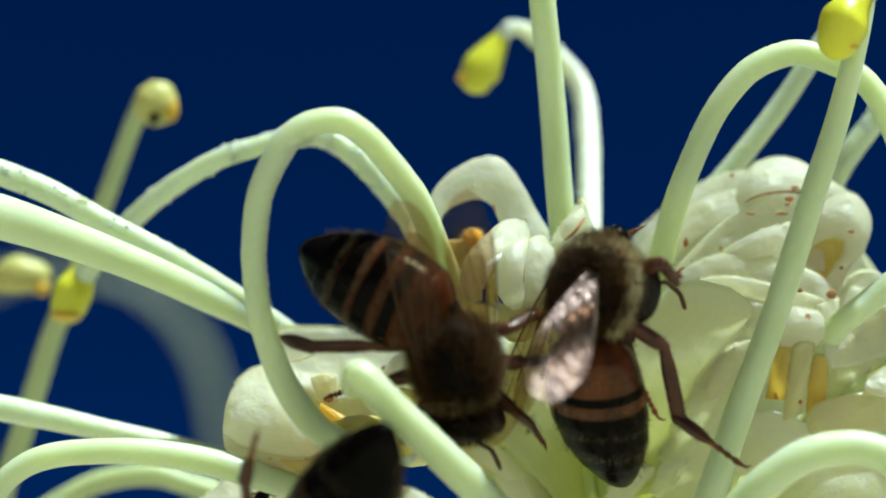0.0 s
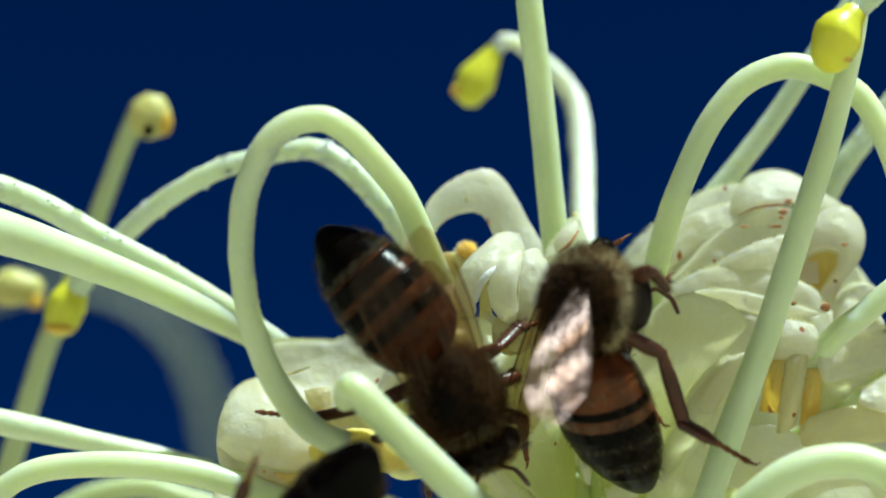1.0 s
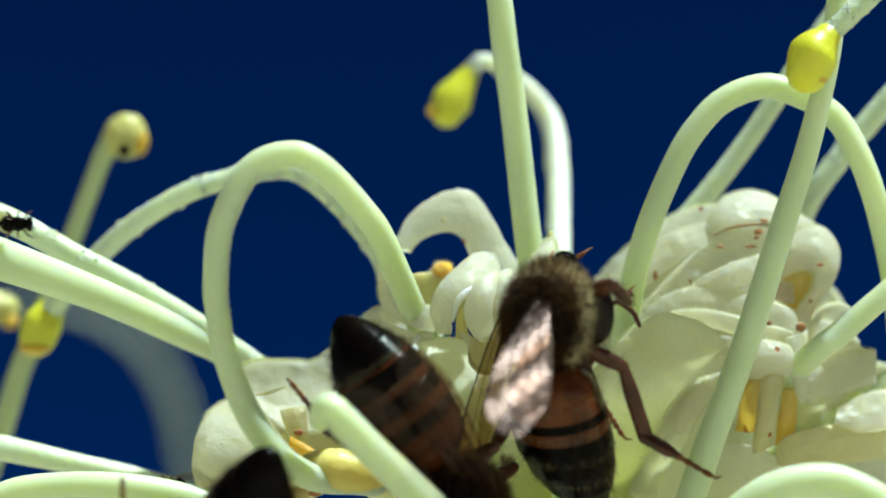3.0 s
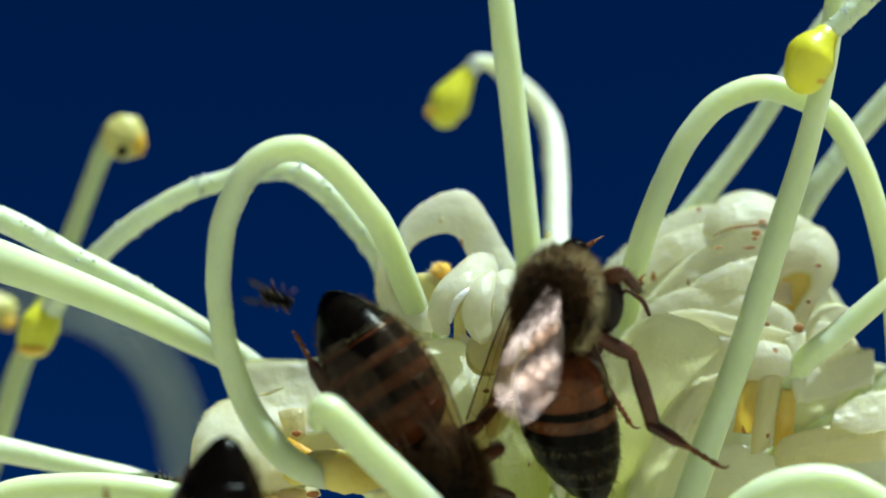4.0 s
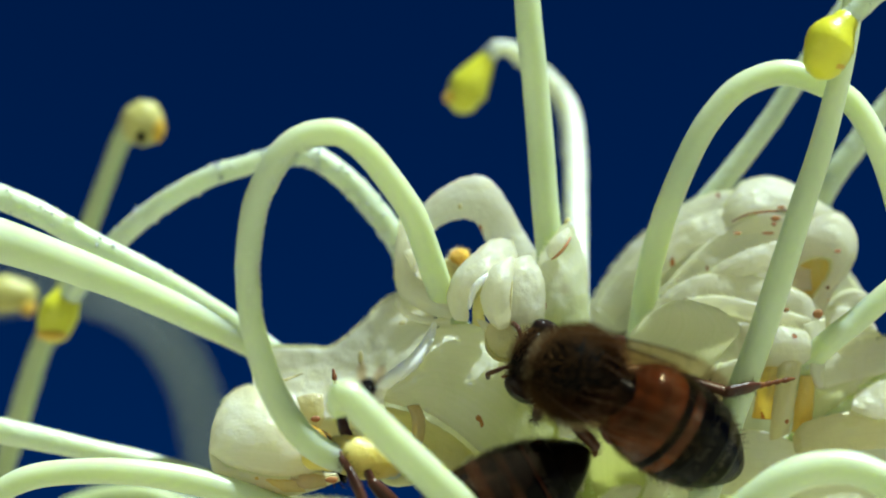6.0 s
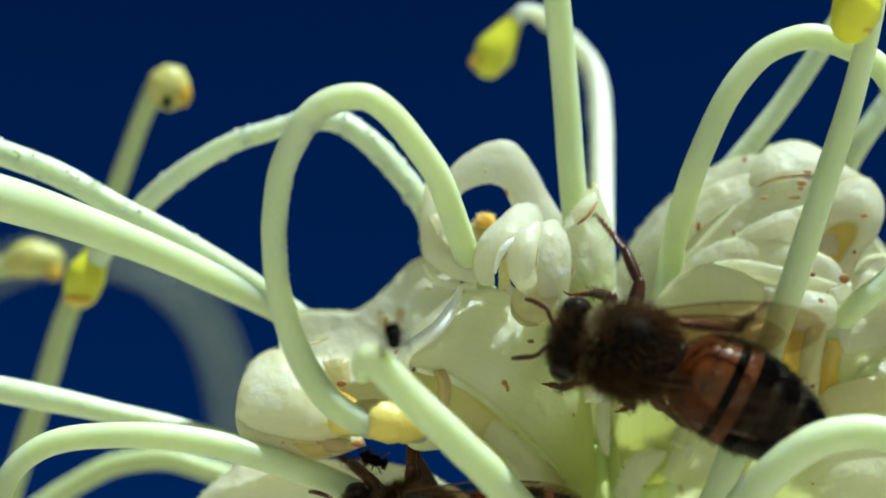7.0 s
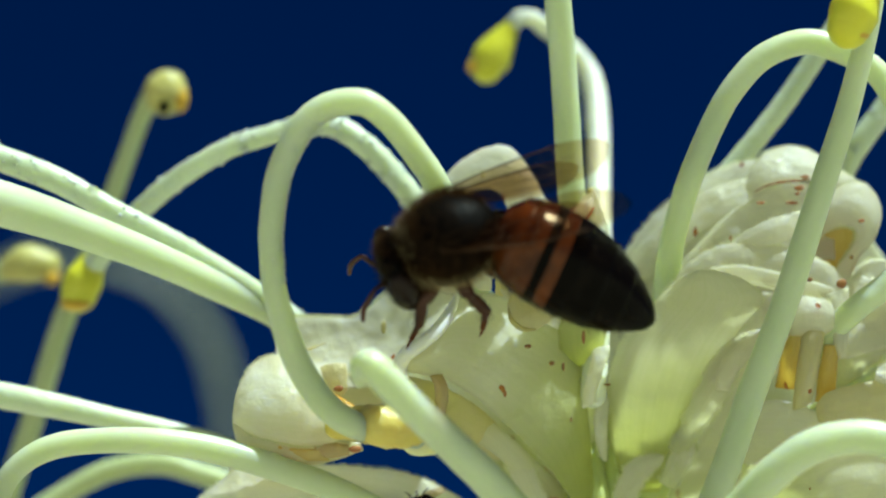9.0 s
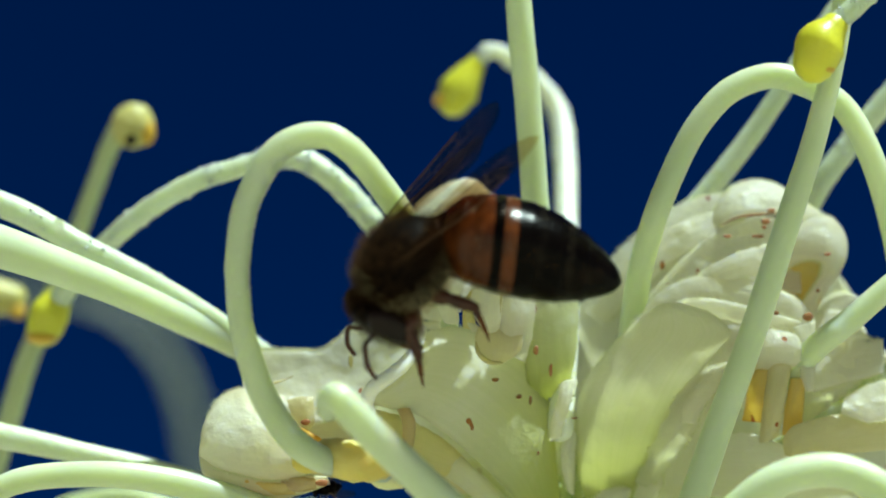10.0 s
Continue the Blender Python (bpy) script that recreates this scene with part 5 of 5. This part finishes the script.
def build_bee(label, legs, seed, amber, wings=((8, 14), (8, 14)), bands=(1.1, 0.7, 0.5, 0, 0, 0), tufts=240):
    """legs: per side, fore to hind, knee, ankle and toe in mm from the thorax; forward is +x, back is +z.
    wings: for left and right, lift and spread in degrees."""
    rng = random.Random(seed)
    bee = thing("honey_bee", label, "bee", "bees on the flower")
    parts = {}
    thorax = part("thorax", blob((0, 0, 0), (2.1, 1.85, 1.75), 26, 0.03), MATTE, bee, "dark thorax under tan fuzz")
    keep_bald = lambda q: (q.z > -0.1 or q.x > 1.2) and (q.z < 0.6 or q.x > 0.9 or abs(q.y) > 0.8 or rng.random() < 0.45)
    hair_part("fuzz", on_lump((0, 0, 0), (2.08, 1.83, 1.73), 7500, rng, keep_bald), 0.55, 0.009, rng, HAIR, thorax, "dense tan fuzz")
    hair_part("side_fuzz", on_lump((0, 0, 0), (2.08, 1.83, 1.73), 2600, rng, lambda q: q.z < 0.15 and q.x > -1.7), 0.5, 0.009, rng, PALE_FUZZ, thorax, "sandy fuzz along the sides")
    hair_part("collar", on_lump((0, 0, 0), (2.08, 1.83, 1.73), 550, rng, lambda q: q.x > 1.35), 0.5, 0.009, rng, PALE_FUZZ, thorax, "sandy collar of hair")
    parts["head"] = build_head(bee, rng)
    parts["abdomen"] = build_abdomen(bee, rng, amber, bands, tufts)
    part("neck", tube([(1.3, 0, -0.2), (2.1, 0, -0.5)], [0.7, 0.6], n=6, sides=12), DARK, bee)
    part("waist", tube([(-1.5, 0, -0.1), (-2.3, 0, -0.15)], [0.8, 0.6], n=6, sides=12), DARK, bee)
    parts["legs"] = []
    for side, rows in zip((1, -1), legs):
        for k, joints in enumerate(rows):
            root = ((1.15, 0.1, -1.15)[k], side * 1.05, -1.25)
            parts["legs"].append(build_leg(bee, [root, *joints], k == 2, rng))
    parts["wings"] = []
    for side, (lift, spread) in zip((1, -1), wings):
        for hind in (False, True):
            w = build_wing(bee, (0.5 if not hind else -0.25, side * 1.35, 1.15 if not hind else 1.0), side, 7.8 if not hind else 5.6, 2.15 if not hind else 1.6, hind)
            w.matrix_basis = wing_pose(w, side, lift, spread, hind)
            parts["wings"].append((w, side, hind))
    return bee, parts


def wing_pose(w, side, lift, spread, hind):
    return Matrix.Translation(w.location) @ pose(0, 0, 0, 0, lift - (3 if hind else 0), -side * (spread + (-3 if hind else 0)))


STAND = [[(2.2, 2.1, -0.8), (3.0, 2.8, -2.0), (4.0, 3.3, -2.9)],
         [(0.3, 2.9, -0.7), (0.4, 4.2, -2.0), (0.7, 5.6, -2.8)],
         [(-1.9, 2.6, -0.5), (-3.0, 4.2, -1.6), (-4.0, 5.4, -2.6)]]
TUCKED = [[(2.1, -1.8, -1.6), (2.6, -2.2, -2.8), (3.2, -2.2, -3.8)],
          [(-0.2, -2.1, -1.8), (-0.8, -2.4, -3.2), (-0.4, -2.6, -4.4)],
          [(-2.2, -2.0, -1.6), (-3.6, -2.3, -3.0), (-4.6, -2.4, -4.2)]]
MIRROR_STAND = [[(x, -y, z) for x, y, z in leg] for leg in STAND]
MIRROR_TUCK = [[(x * 0.85, -y * 0.85, z * 0.78) for x, y, z in leg] for leg in TUCKED]

HELD = [[(1.5, -2.1, -1.4), (0.9, -1.7, -2.6), (1.3, -1.2, -3.1)],
        [(-0.7, -2.8, -1.2), (-0.5, -4.3, -1.5), (0.2, -6.0, -1.9)],
        [(-1.75, -1.8, -2.65), (-4.5, -2.3, -3.8), (-5.75, -4.1, -5.9)]]
CURLED = STAND[:2] + [[(-1.2, 2.4, -0.8), (-1.6, 3.6, -2.2), (-1.4, 4.4, -3.4)]]
REACH = MIRROR_STAND[:2] + [[(-2.6, -2.6, -0.3), (-4.7, -4.55, -0.8), (-6.9, -5.6, -1.4)]]
RAISED = [MIRROR_STAND[0], MIRROR_STAND[1], [(-2.4, -2.8, 0.2), (-4.8, -4.0, 0.4), (-7.0, -4.4, 0.2)]]

bee_b, parts_b = build_bee("dark amber-banded honey bee walking over the tepals", (MIRROR_TUCK, HELD), 11, AMBER)
bee_b.scale = (1.04, 1.04, 1.04)
bee_a, parts_a = build_bee("dark honey bee head-down between the tepals", (CURLED, REACH), 12, DARK_AMBER, ((8, 7), (8, 7)), (1.1, 0.6, 0.5, 0.4, 0.2, 0), 420)
bee_c, parts_c = build_bee("dark honey bee at the lower edge of the flower", (STAND, RAISED), 13, DARK_AMBER, ((8, 8), (8, 8)), (1.1, 0.6, 0.5, 0.3, 0, 0), 420)


def build_fly(label, size, seed):
    """A small dark fly: forward is +x, back is +z."""
    rng = random.Random(seed)
    fly = thing("fly", label, "fly")
    k = size
    part("thorax", blob((0, 0, 0), (0.42 * k, 0.34 * k, 0.36 * k), 14), DARK, fly)
    part("abdomen", tube([(-0.25 * k, 0, 0), (-0.5 * k, 0, -0.03 * k), (-0.8 * k, 0, -0.1 * k)], [0.28 * k, 0.38 * k, 0.14 * k], n=12, sides=12), DARK, fly, "dark ringed abdomen")
    head = part("head", blob((0.5 * k, 0, -0.02 * k), (0.2 * k, 0.3 * k, 0.26 * k), 14), DARK, fly)
    for sd in (1, -1):
        part("eye", blob((0.54 * k, sd * 0.2 * k, 0.02 * k), (0.15 * k, 0.14 * k, 0.2 * k), 10), EYE, head)
        bm = bmesh.new()
        rim = [bm.verts.new(Vector((-0.1 * k - 0.75 * k * (1 - math.cos(a)), sd * (0.25 * k + 0.22 * k * math.sin(a) + 0.12 * k * (1 - math.cos(a))), 0.3 * k + 0.05 * k * math.sin(2 * a))) * MM) for a in [i * math.pi / 8 for i in range(16)]]
        bm.faces.new(rim)
        part("wing", bm, WING, fly, "clear wing")
        for x in (0.25, 0.0, -0.25):
            part("leg", tube([(x * k, sd * 0.25 * k, -0.2 * k), (x * 1.8 * k, sd * 0.5 * k, -0.1 * k), (x * 2.4 * k, sd * 0.62 * k, -0.5 * k)], [0.05 * k, 0.045 * k, 0.025 * k], n=10, sides=6), BROWN, fly)
    return fly


gnat = build_fly("tiny dark fly hovering and settling on the flower", 0.95, 21)
wanderer = build_fly("small dark fly crawling under the tepals", 0.85, 22)


def bee_pose(x, y, z, heading, nose, roll):
    """heading: degrees anticlockwise from the right; nose: head towards the viewer; roll: about the body."""
    base = Matrix(((1, 0, 0), (0, 0, -1), (0, 1, 0))).to_4x4()
    turn = Matrix.Rotation(radians(heading), 4, (0, -1, 0))
    return VIEW @ Matrix.Translation(Vector((x, y, z)) * MM) @ turn @ base @ Matrix.Rotation(radians(-nose), 4, "Y") @ Matrix.Rotation(radians(roll), 4, "X")


# seconds, place in mm, heading, nose, roll
ROUTE_B = [
    (0, 6.84, -5, -1.19, 78, 0, -55),
    (0.5, 6.86, -5, -1.38, 82, 0, -55),
    (1, 6.75, -5, -1.24, 84, 0, -55),
    (1.5, 6.48, -5, -1.21, 85, 0, -55),
    (2, 6.27, -5, -0.85, 84, 0, -55),
    (2.5, 6.06, -5, -1.16, 84, 0, -55),
    (4, 6.65, -5, -0.38, 83, 0, -55),
    (4.5, 7.05, -5, -0.52, 79, 0, -55),
    (4.7, 7.2, -5, -2.69, 96, -25, -35),
    (5, 6.35, -5, -3.3, 101, -40, -15),
    (5.2, 6.4, -5, -3.16, 110, -34, -5),
    (6.3, 6.8, -4.5, -4.3, 168, -36, 14),
    (6.5, 6.85, -4.5, -4.15, 164, -36, 14),
    (6.6, 7.6, -4.7, -4.4, 164, -26, 12),
    (6.8, 8.04, -5, -4.6, 163, -10, 10),
    (7, 7.75, -5, -4.55, 167, 0, 5),
    (7.2, 6.93, -5, -3.68, 178, 0, 5),
    (7.4, 4.8, -5, -4.5, 172, 0, 0),
    (7.6, 5.1, -5, -4.55, 178, 0, 0),
    (7.8, 5.8, -5, -4.11, 178, 0, 5),
    (8, 6.84, -5, -3.18, 183, 0, 5),
    (8.2, 5.75, -5, -1.7, 140, 0, 0),
    (8.4, 2.68, -5, -0.27, 151, 0, 3),
    (8.6, 2.24, -5, -0.49, 157, 0, 10),
    (8.8, 0.79, -6, -0.84, 188, 0, 28),
    (9, 0.26, -6, 0.38, 198, 0, 38),
    (9.2, 0.03, -6, 1.06, 209, 0, 46),
    (9.4, 0.25, -6, 0.95, 220, 0, 52),
    (9.6, 0.3, -6, 1.05, 224, 0, 55),
    (9.8, -0.2, -6, 0.9, 222, 0, 58),
    (10, -0.2, -6, 0.75, 226, 0, 60),
]
ROUTE_A = [
    (0, 0.95, -5, -4.45, -82, 0, 0),
    (0.1, 1.45, -5, -4.95, -84, 0, 0),
    (0.4, 1.82, -5, -5, -74, 0, 0),
    (0.7, 1.64, -5, -5.19, -71, 0, 0),
    (1, 1.28, -5, -5.27, -66, 0, 0),
    (1.3, 1.1, -5, -5.85, -57, 0, 0),
    (1.6, 1.68, -5, -5.92, -52, 0, 0),
    (2, 2.07, -5, -6.86, -49, 0, 0),
    (2.5, 2.28, -5, -8.07, -50, 0, 0),
    (2.7, 2.66, -5, -9, -58, -10, 0),
    (3.8, 1.75, -5, -8.09, -60, 0, 0),
    (4.1, 1.77, -5, -7.61, -60, 0, 0),
    (4.3, 1.74, -5, -7.15, -60, 0, 0),
    (4.5, 1.47, -5, -7.53, -63, 0, 0),
    (4.7, 1.26, -5, -8.51, -72, 0, 0),
    (5, -0.88, -5, -9.07, -95, 0, 0),
    (5.1, -1.2, -5, -10.01, -100, 0, 0),
    (5.2, -2.4, -5, -10.64, -108, 0, 0),
    (6.3, -0.6, -4, -12.1, -165, 0, 0),
    (6.6, -1.0, -3, -12.4, -178, 0, 0),
    (6.9, -1.4, -2, -12.3, -185, 0, 10),
    (7.2, -1.5, -2, -12.3, -185, 0, 15),
    (7.5, -2.1, -2, -12.5, -185, 0, 20),
    (7.8, -2.2, -2, -12.5, -185, 0, 20),
    (8.0, -2.6, -2, -14.6, -187, 0, 20),
    (8.3, -2.4, -2, -18.0, -190, 0, 20),
    (9, 0.8, -2, -19.0, -195, 0, 20),
    (10, 2.2, -2, -19.0, -195, 0, 20),
]
ROUTE_C = [
    (0, -5.8, -6, -14.05, -118, -35, 0),
    (0.4, -6.49, -6, -14.41, -118, -35, 0),
    (0.7, -6.34, -6, -13.79, -118, -35, 0),
    (1.3, -6.24, -6, -14.72, -118, -35, 0),
    (1.6, -6.42, -6, -14.7, -118, -35, 0),
    (1.9, -7.07, -6, -15.05, -118, -35, 0),
    (2.2, -7.32, -6, -15.26, -118, -35, 0),
    (2.5, -8.11, -6, -14.8, -118, -35, 0),
    (2.7, -8.06, -6, -14.55, -114, -32, 0),
    (3.8, -8.29, -8, -15.29, -100, -20, 0),
    (4.1, -7.91, -9, -14.61, -95, -15, 0),
    (4.3, -8.12, -10, -13.95, -93, -10, 0),
    (4.5, -9.4, -10, -14.29, -90, -10, 0),
    (4.8, -10.38, -10, -14.67, -90, -10, 0),
    (5, -11.7, -10, -16.88, -88, 0, 0),
    (5.2, -13.41, -10, -17.84, -80, 0, 0),
    (6.3, -15.5, -10, -19.98, -80, 0, 0),
    (10, -15.21, -10, -20.02, -80, 0, 0),
]
ROUTE_GNAT = [
    (0, -23.45, -3, 3.88, 0, 0, 0),
    (3.5, -12.44, -3, 2.39, 0, 0, 0),
    (3.8, -7.26, -3, 1, -10, 0, 20),
    (4, -5.26, -3, -0.24, -20, 0, 20),
    (4.2, -3.2, -2.5, -3.38, -40, 0, 10),
    (4.4, -3.15, -2.5, -3.57, -110, 0, 0),
    (4.6, -3.59, -2.5, -3.96, -110, 0, 0),
    (4.8, -3.61, -2.5, -3.82, -110, 0, 0),
    (5, -3.47, -3, 0.53, 180, 0, 30),
    (5.1, -1.9, -3, -0.04, 0, 0, 30),
    (5.2, -2.46, -2.5, -1.83, -60, 0, 10),
    (6.3, -2.1, -9.6, -4.2, -100, 55, 0),
    (6.6, -2.4, -9.6, -4.0, -100, 55, 0),
    (7, -2.1, -9.6, -3.72, -80, 55, 0),
    (7.6, -2.0, -9.6, -3.5, -80, 55, 0),
    (7.7, -2.59, -6, -0.49, -10, 0, 20),
    (7.8, 1.79, -6, -2.05, -30, 0, 10),
    (8, 1.32, -4, -5.21, -90, 0, 0),
    (8.1, -3.62, -4, -9.76, -150, 0, 0),
    (8.4, -2.81, -4, -10.01, -150, 0, 0),
    (8.8, -6.92, -4, -13.68, -150, 0, 0),
    (10, -10.22, -4, -14.4, -150, 0, 0),
]
ROUTE_WANDERER = [
    (0, -7.43, 0, -10.25, 60, 0, 0),
    (0.4, -6.46, 0, -9.06, 40, 0, 0),
    (1.3, -8.09, 0, -9.66, 200, 0, 0),
    (1.9, -9.07, 0, -8.27, 170, 0, 20),
    (2.5, -8.5, 0, -8.18, 160, 0, 20),
    (2.7, -9.7, 0, -8.5, 180, 0, 20),
    (3.8, -10.64, 1, -8.35, 180, 0, 10),
    (4.6, -8.92, 1, -9.16, 0, 0, 0),
    (5, -7.2, 1, -9.14, 0, 0, 0),
    (5.2, -6.79, 1, -8.86, 0, 0, 0),
    (6.3, -3.26, 1, -8.84, 0, 0, 0),
    (6.9, -3.19, 1, -9.57, -20, 0, 0),
    (7.7, -2.48, 1, -9.97, -20, 0, 0),
    (8.1, -1.57, 1, -9.72, -20, 0, 0),
    (8.4, -0.68, 1, -10.08, -20, 0, 0),
    (8.7, -0.02, 1, -11.24, -80, 0, 0),
    (9, -1.11, 1, -11.34, -170, 0, 0),
    (9.3, -3.09, 1, -9.32, 180, 0, 0),
    (10, -3.81, 1, -9.24, 190, 0, 0),
]

# bend of the abdomen, as the viewer sees it: seconds, degrees, roll of the body; nod of the head: seconds, degrees
TAIL_B = [(0, 17, -55, 22), (1, 21, -55, 22), (1.5, 18, -55, 22), (2, 17, -55, 22), (4.5, 14, -55, 20), (5.0, 6, -10, 50), (5.2, 0, 0, 46), (6.3, -14, 5, 58), (6.5, -14, 5, 58), (6.7, -11, 5, 26), (6.8, -10, 5), (7.2, -17, 5), (7.6, -3, 0), (7.8, -10, 5), (8.0, -25, 5), (8.2, 2, 0), (8.6, -10, 10), (8.8, -24, 28), (9.0, -42, 38), (9.2, -40, 46), (9.6, -36, 55), (10, -52, 60)]
TAIL_A = [(0, 55, 0, 10), (0.1, 50, 0, 8), (0.25, 36, 0, 6), (0.4, 26, 0, 0), (0.7, 18, 0), (1.0, 19, 0), (1.3, 2, 0), (1.6, 3, 0), (10, 0, 0)]
HEAD_B = [(0, 82), (4.5, 82), (5.0, 25), (5.2, 0), (7.5, 5), (8.5, 0), (9.0, 10), (10, 15)]
# wings: seconds, then lift and spread of the left and of the right pair
WING_B = [(0, 8, 10, 20, -6), (4.5, 8, 10, 20, -6), (5.2, 4, 8, 6, 6), (6.3, 4, 5, 4, 5), (7.0, 4, 8, 4, 16), (7.4, 3, 5, 3, 7), (7.8, 3, 6, 3, 9), (8.2, 5, 9, 6, 16), (8.6, 6, 8, 6, 14), (9.0, -4, 8, -2, 6), (9.4, -6, 8, 0, 8), (10, -6, 6, 0, 8)]
# the loop's sway: seconds, degrees, lift in mm
SWAY_LOOP = [(0, 2.0, -0.15), (0.3, 2.4, 0.0), (0.6, 3.0, 0.35), (0.9, 3.7, 0.75), (1.0, 3.8, 0.68), (1.2, 3.8, 0.3), (2.0, 4.2, 0.1), (2.5, 4.2, 0), (4.0, 2.8, 0.2), (4.5, 1.8, 0), (5.0, 1.3, 0), (5.2, 1.0, 0), (6.3, 0, 0), (9.0, 0, 0), (10, 0.2, 0)]

SWAY_NEAR = [(0, 0), (7.5, 0), (7.8, -0.6), (8.0, -1.4), (8.2, -0.7), (8.5, 0), (10, 0)]
SWAY_TALL = [(0, 1.0), (0.5, 1.2), (1.0, 2.2), (2.0, 3.2), (2.5, 3.0), (4.0, 2.2), (4.5, 1.5), (5.0, 1.2), (6.5, 1.0), (7.0, 0.9), (8.5, -0.2), (9.0, 0), (9.5, -2.1), (10, 0.8)]


def motions():
    for bee, route in ((bee_b, ROUTE_B), (bee_a, ROUTE_A), (bee_c, ROUTE_C), (gnat, ROUTE_GNAT), (wanderer, ROUTE_WANDERER)):
        walk(bee, [(t, bee_pose(*row)) for t, *row in route])
    for ob, rows in ((parts_b["abdomen"], TAIL_B), (parts_a["abdomen"], TAIL_A)):
        home = Matrix.Translation(ob.location)
        walk(ob, [(t, home @ Matrix.Rotation(radians(bend), 4, Vector((0, math.sin(radians(roll)), math.cos(radians(roll))))) @ Matrix.Rotation(radians(-sum(dip)), 4, Vector((0, math.cos(radians(roll)), -math.sin(radians(roll)))))) for t, bend, roll, *dip in rows])
    home = Matrix.Translation(parts_b["head"].location)
    walk(parts_b["head"], [(t, home @ pose(-0.017 * nod * MM, 0, -0.006 * nod * MM, 0, nod, 0)) for t, nod in HEAD_B])
    # at first the near wing pair stands raised, its face turned up to the light
    across = Vector((0.16, 0.73, 0.67)).normalized()
    facing = Vector((0.25, -0.68, 0.69)).normalized()
    facing = (facing - across * facing.dot(across)).normalized()
    held = Matrix((across, facing.cross(across), facing)).transposed()
    body = (VIEW.inverted() @ bee_pose(0, 0, 0, 82, 0, -55)).to_3x3()
    raised = (body.inverted() @ held).to_4x4()
    for w, side, hind in parts_b["wings"]:
        rows = [(row[0], wing_pose(w, side, *(row[1:3] if side > 0 else row[3:5]), hind)) for row in WING_B]
        if side < 0:
            up = Matrix.Translation(w.location) @ raised @ pose(0, 0, 0, 0, 0, 3 if hind else 0)
            rows = [(t, up if t <= 4.5 else m) for t, m in rows]
        walk(w, rows)
    # the legs step while the bees walk; before 4.6 s one bee clings on with its legs drawn back
    drawn = {4: -85}
    for parts, start, stop in ((parts_b, 4.5, 10.0), (parts_a, 0.0, 10.0), (parts_c, 0.0, 5.4)):
        for k, leg in enumerate(parts["legs"]):
            home = Matrix.Translation(leg.location)
            first = drawn.get(k, 0) if parts is parts_b else 0
            if parts is parts_a and k == 5:
                first = 40
            rows = [(0.0, home @ pose(0, 0, 0, 15 if first < 0 else 0, 0, first))]
            if start > 0:
                rows.append((start, rows[0][1]))
            for i in range(1, int((stop - start) / 0.25)):
                swing = 9 * math.sin(i * 1.9 + k * 2.1) * (0.5 + 0.5 * math.sin(i * 0.7 + k))
                t = start + i * 0.25
                fold, reach = 0, 0
                if parts is parts_a and k == 4 and t > 5.2:
                    fold = -20
                if parts is parts_a and k < 2:
                    fold = -50
                if parts is parts_a and k == 5:
                    swing = np.interp(t, (0, 0.3, 1, 1.5, 2, 4, 4.6, 5, 5.2, 6.3), (40, 46, 40, 15, -10, -28, -22, 5, 15, 70))
                if parts is parts_b:
                    fold, reach = {3: (-25, -50), 4: (0, 0)}.get(k, (0, 0))
                    if k == 4:
                        swing *= 0.4
                        if 6.9 < t < 7.2:
                            swing += 25
                        elif t < 6.9 or t > 8.3:
                            fold, swing = 30, swing + 45
                        elif t > 7.9:
                            swing += 45
                    if 7.2 < t < 7.9 and k == 5:
                        fold, swing = -35, swing * 0.4 + 10
                    if 7.9 < t < 8.4 and k == 5:
                        fold = 45
                    if 6.2 < t < 6.8:
                        fold = 45 if k > 2 else -45
                rows.append((t, home @ pose(0, 0, 0, swing * 0.4 + fold, reach, swing)))
            rows.append((10.0, home))
            walk(leg, rows)
    pivot = Vector((10.8, -2, -13.2)) * MM
    for ob in (near_style, hang):
        walk(ob, [(t, Matrix.Translation(pivot) @ Matrix.Rotation(radians(a), 4, (0, -1, 0)) @ Matrix.Translation(-pivot)) for t, a in SWAY_NEAR])
    walk(tall_style, [(t, Matrix.Translation(TALL_PIVOT) @ Matrix.Rotation(radians(a), 4, (0, -1, 0))) for t, a in SWAY_TALL])
    walk(loop_style, [(t, Matrix.Translation(LOOP_PIVOT + Vector((-0.1 * a * MM, 0, up * MM))) @ Matrix.Rotation(radians(a), 4, (0, -1, 0))) for t, a, up in SWAY_LOOP])


motions()
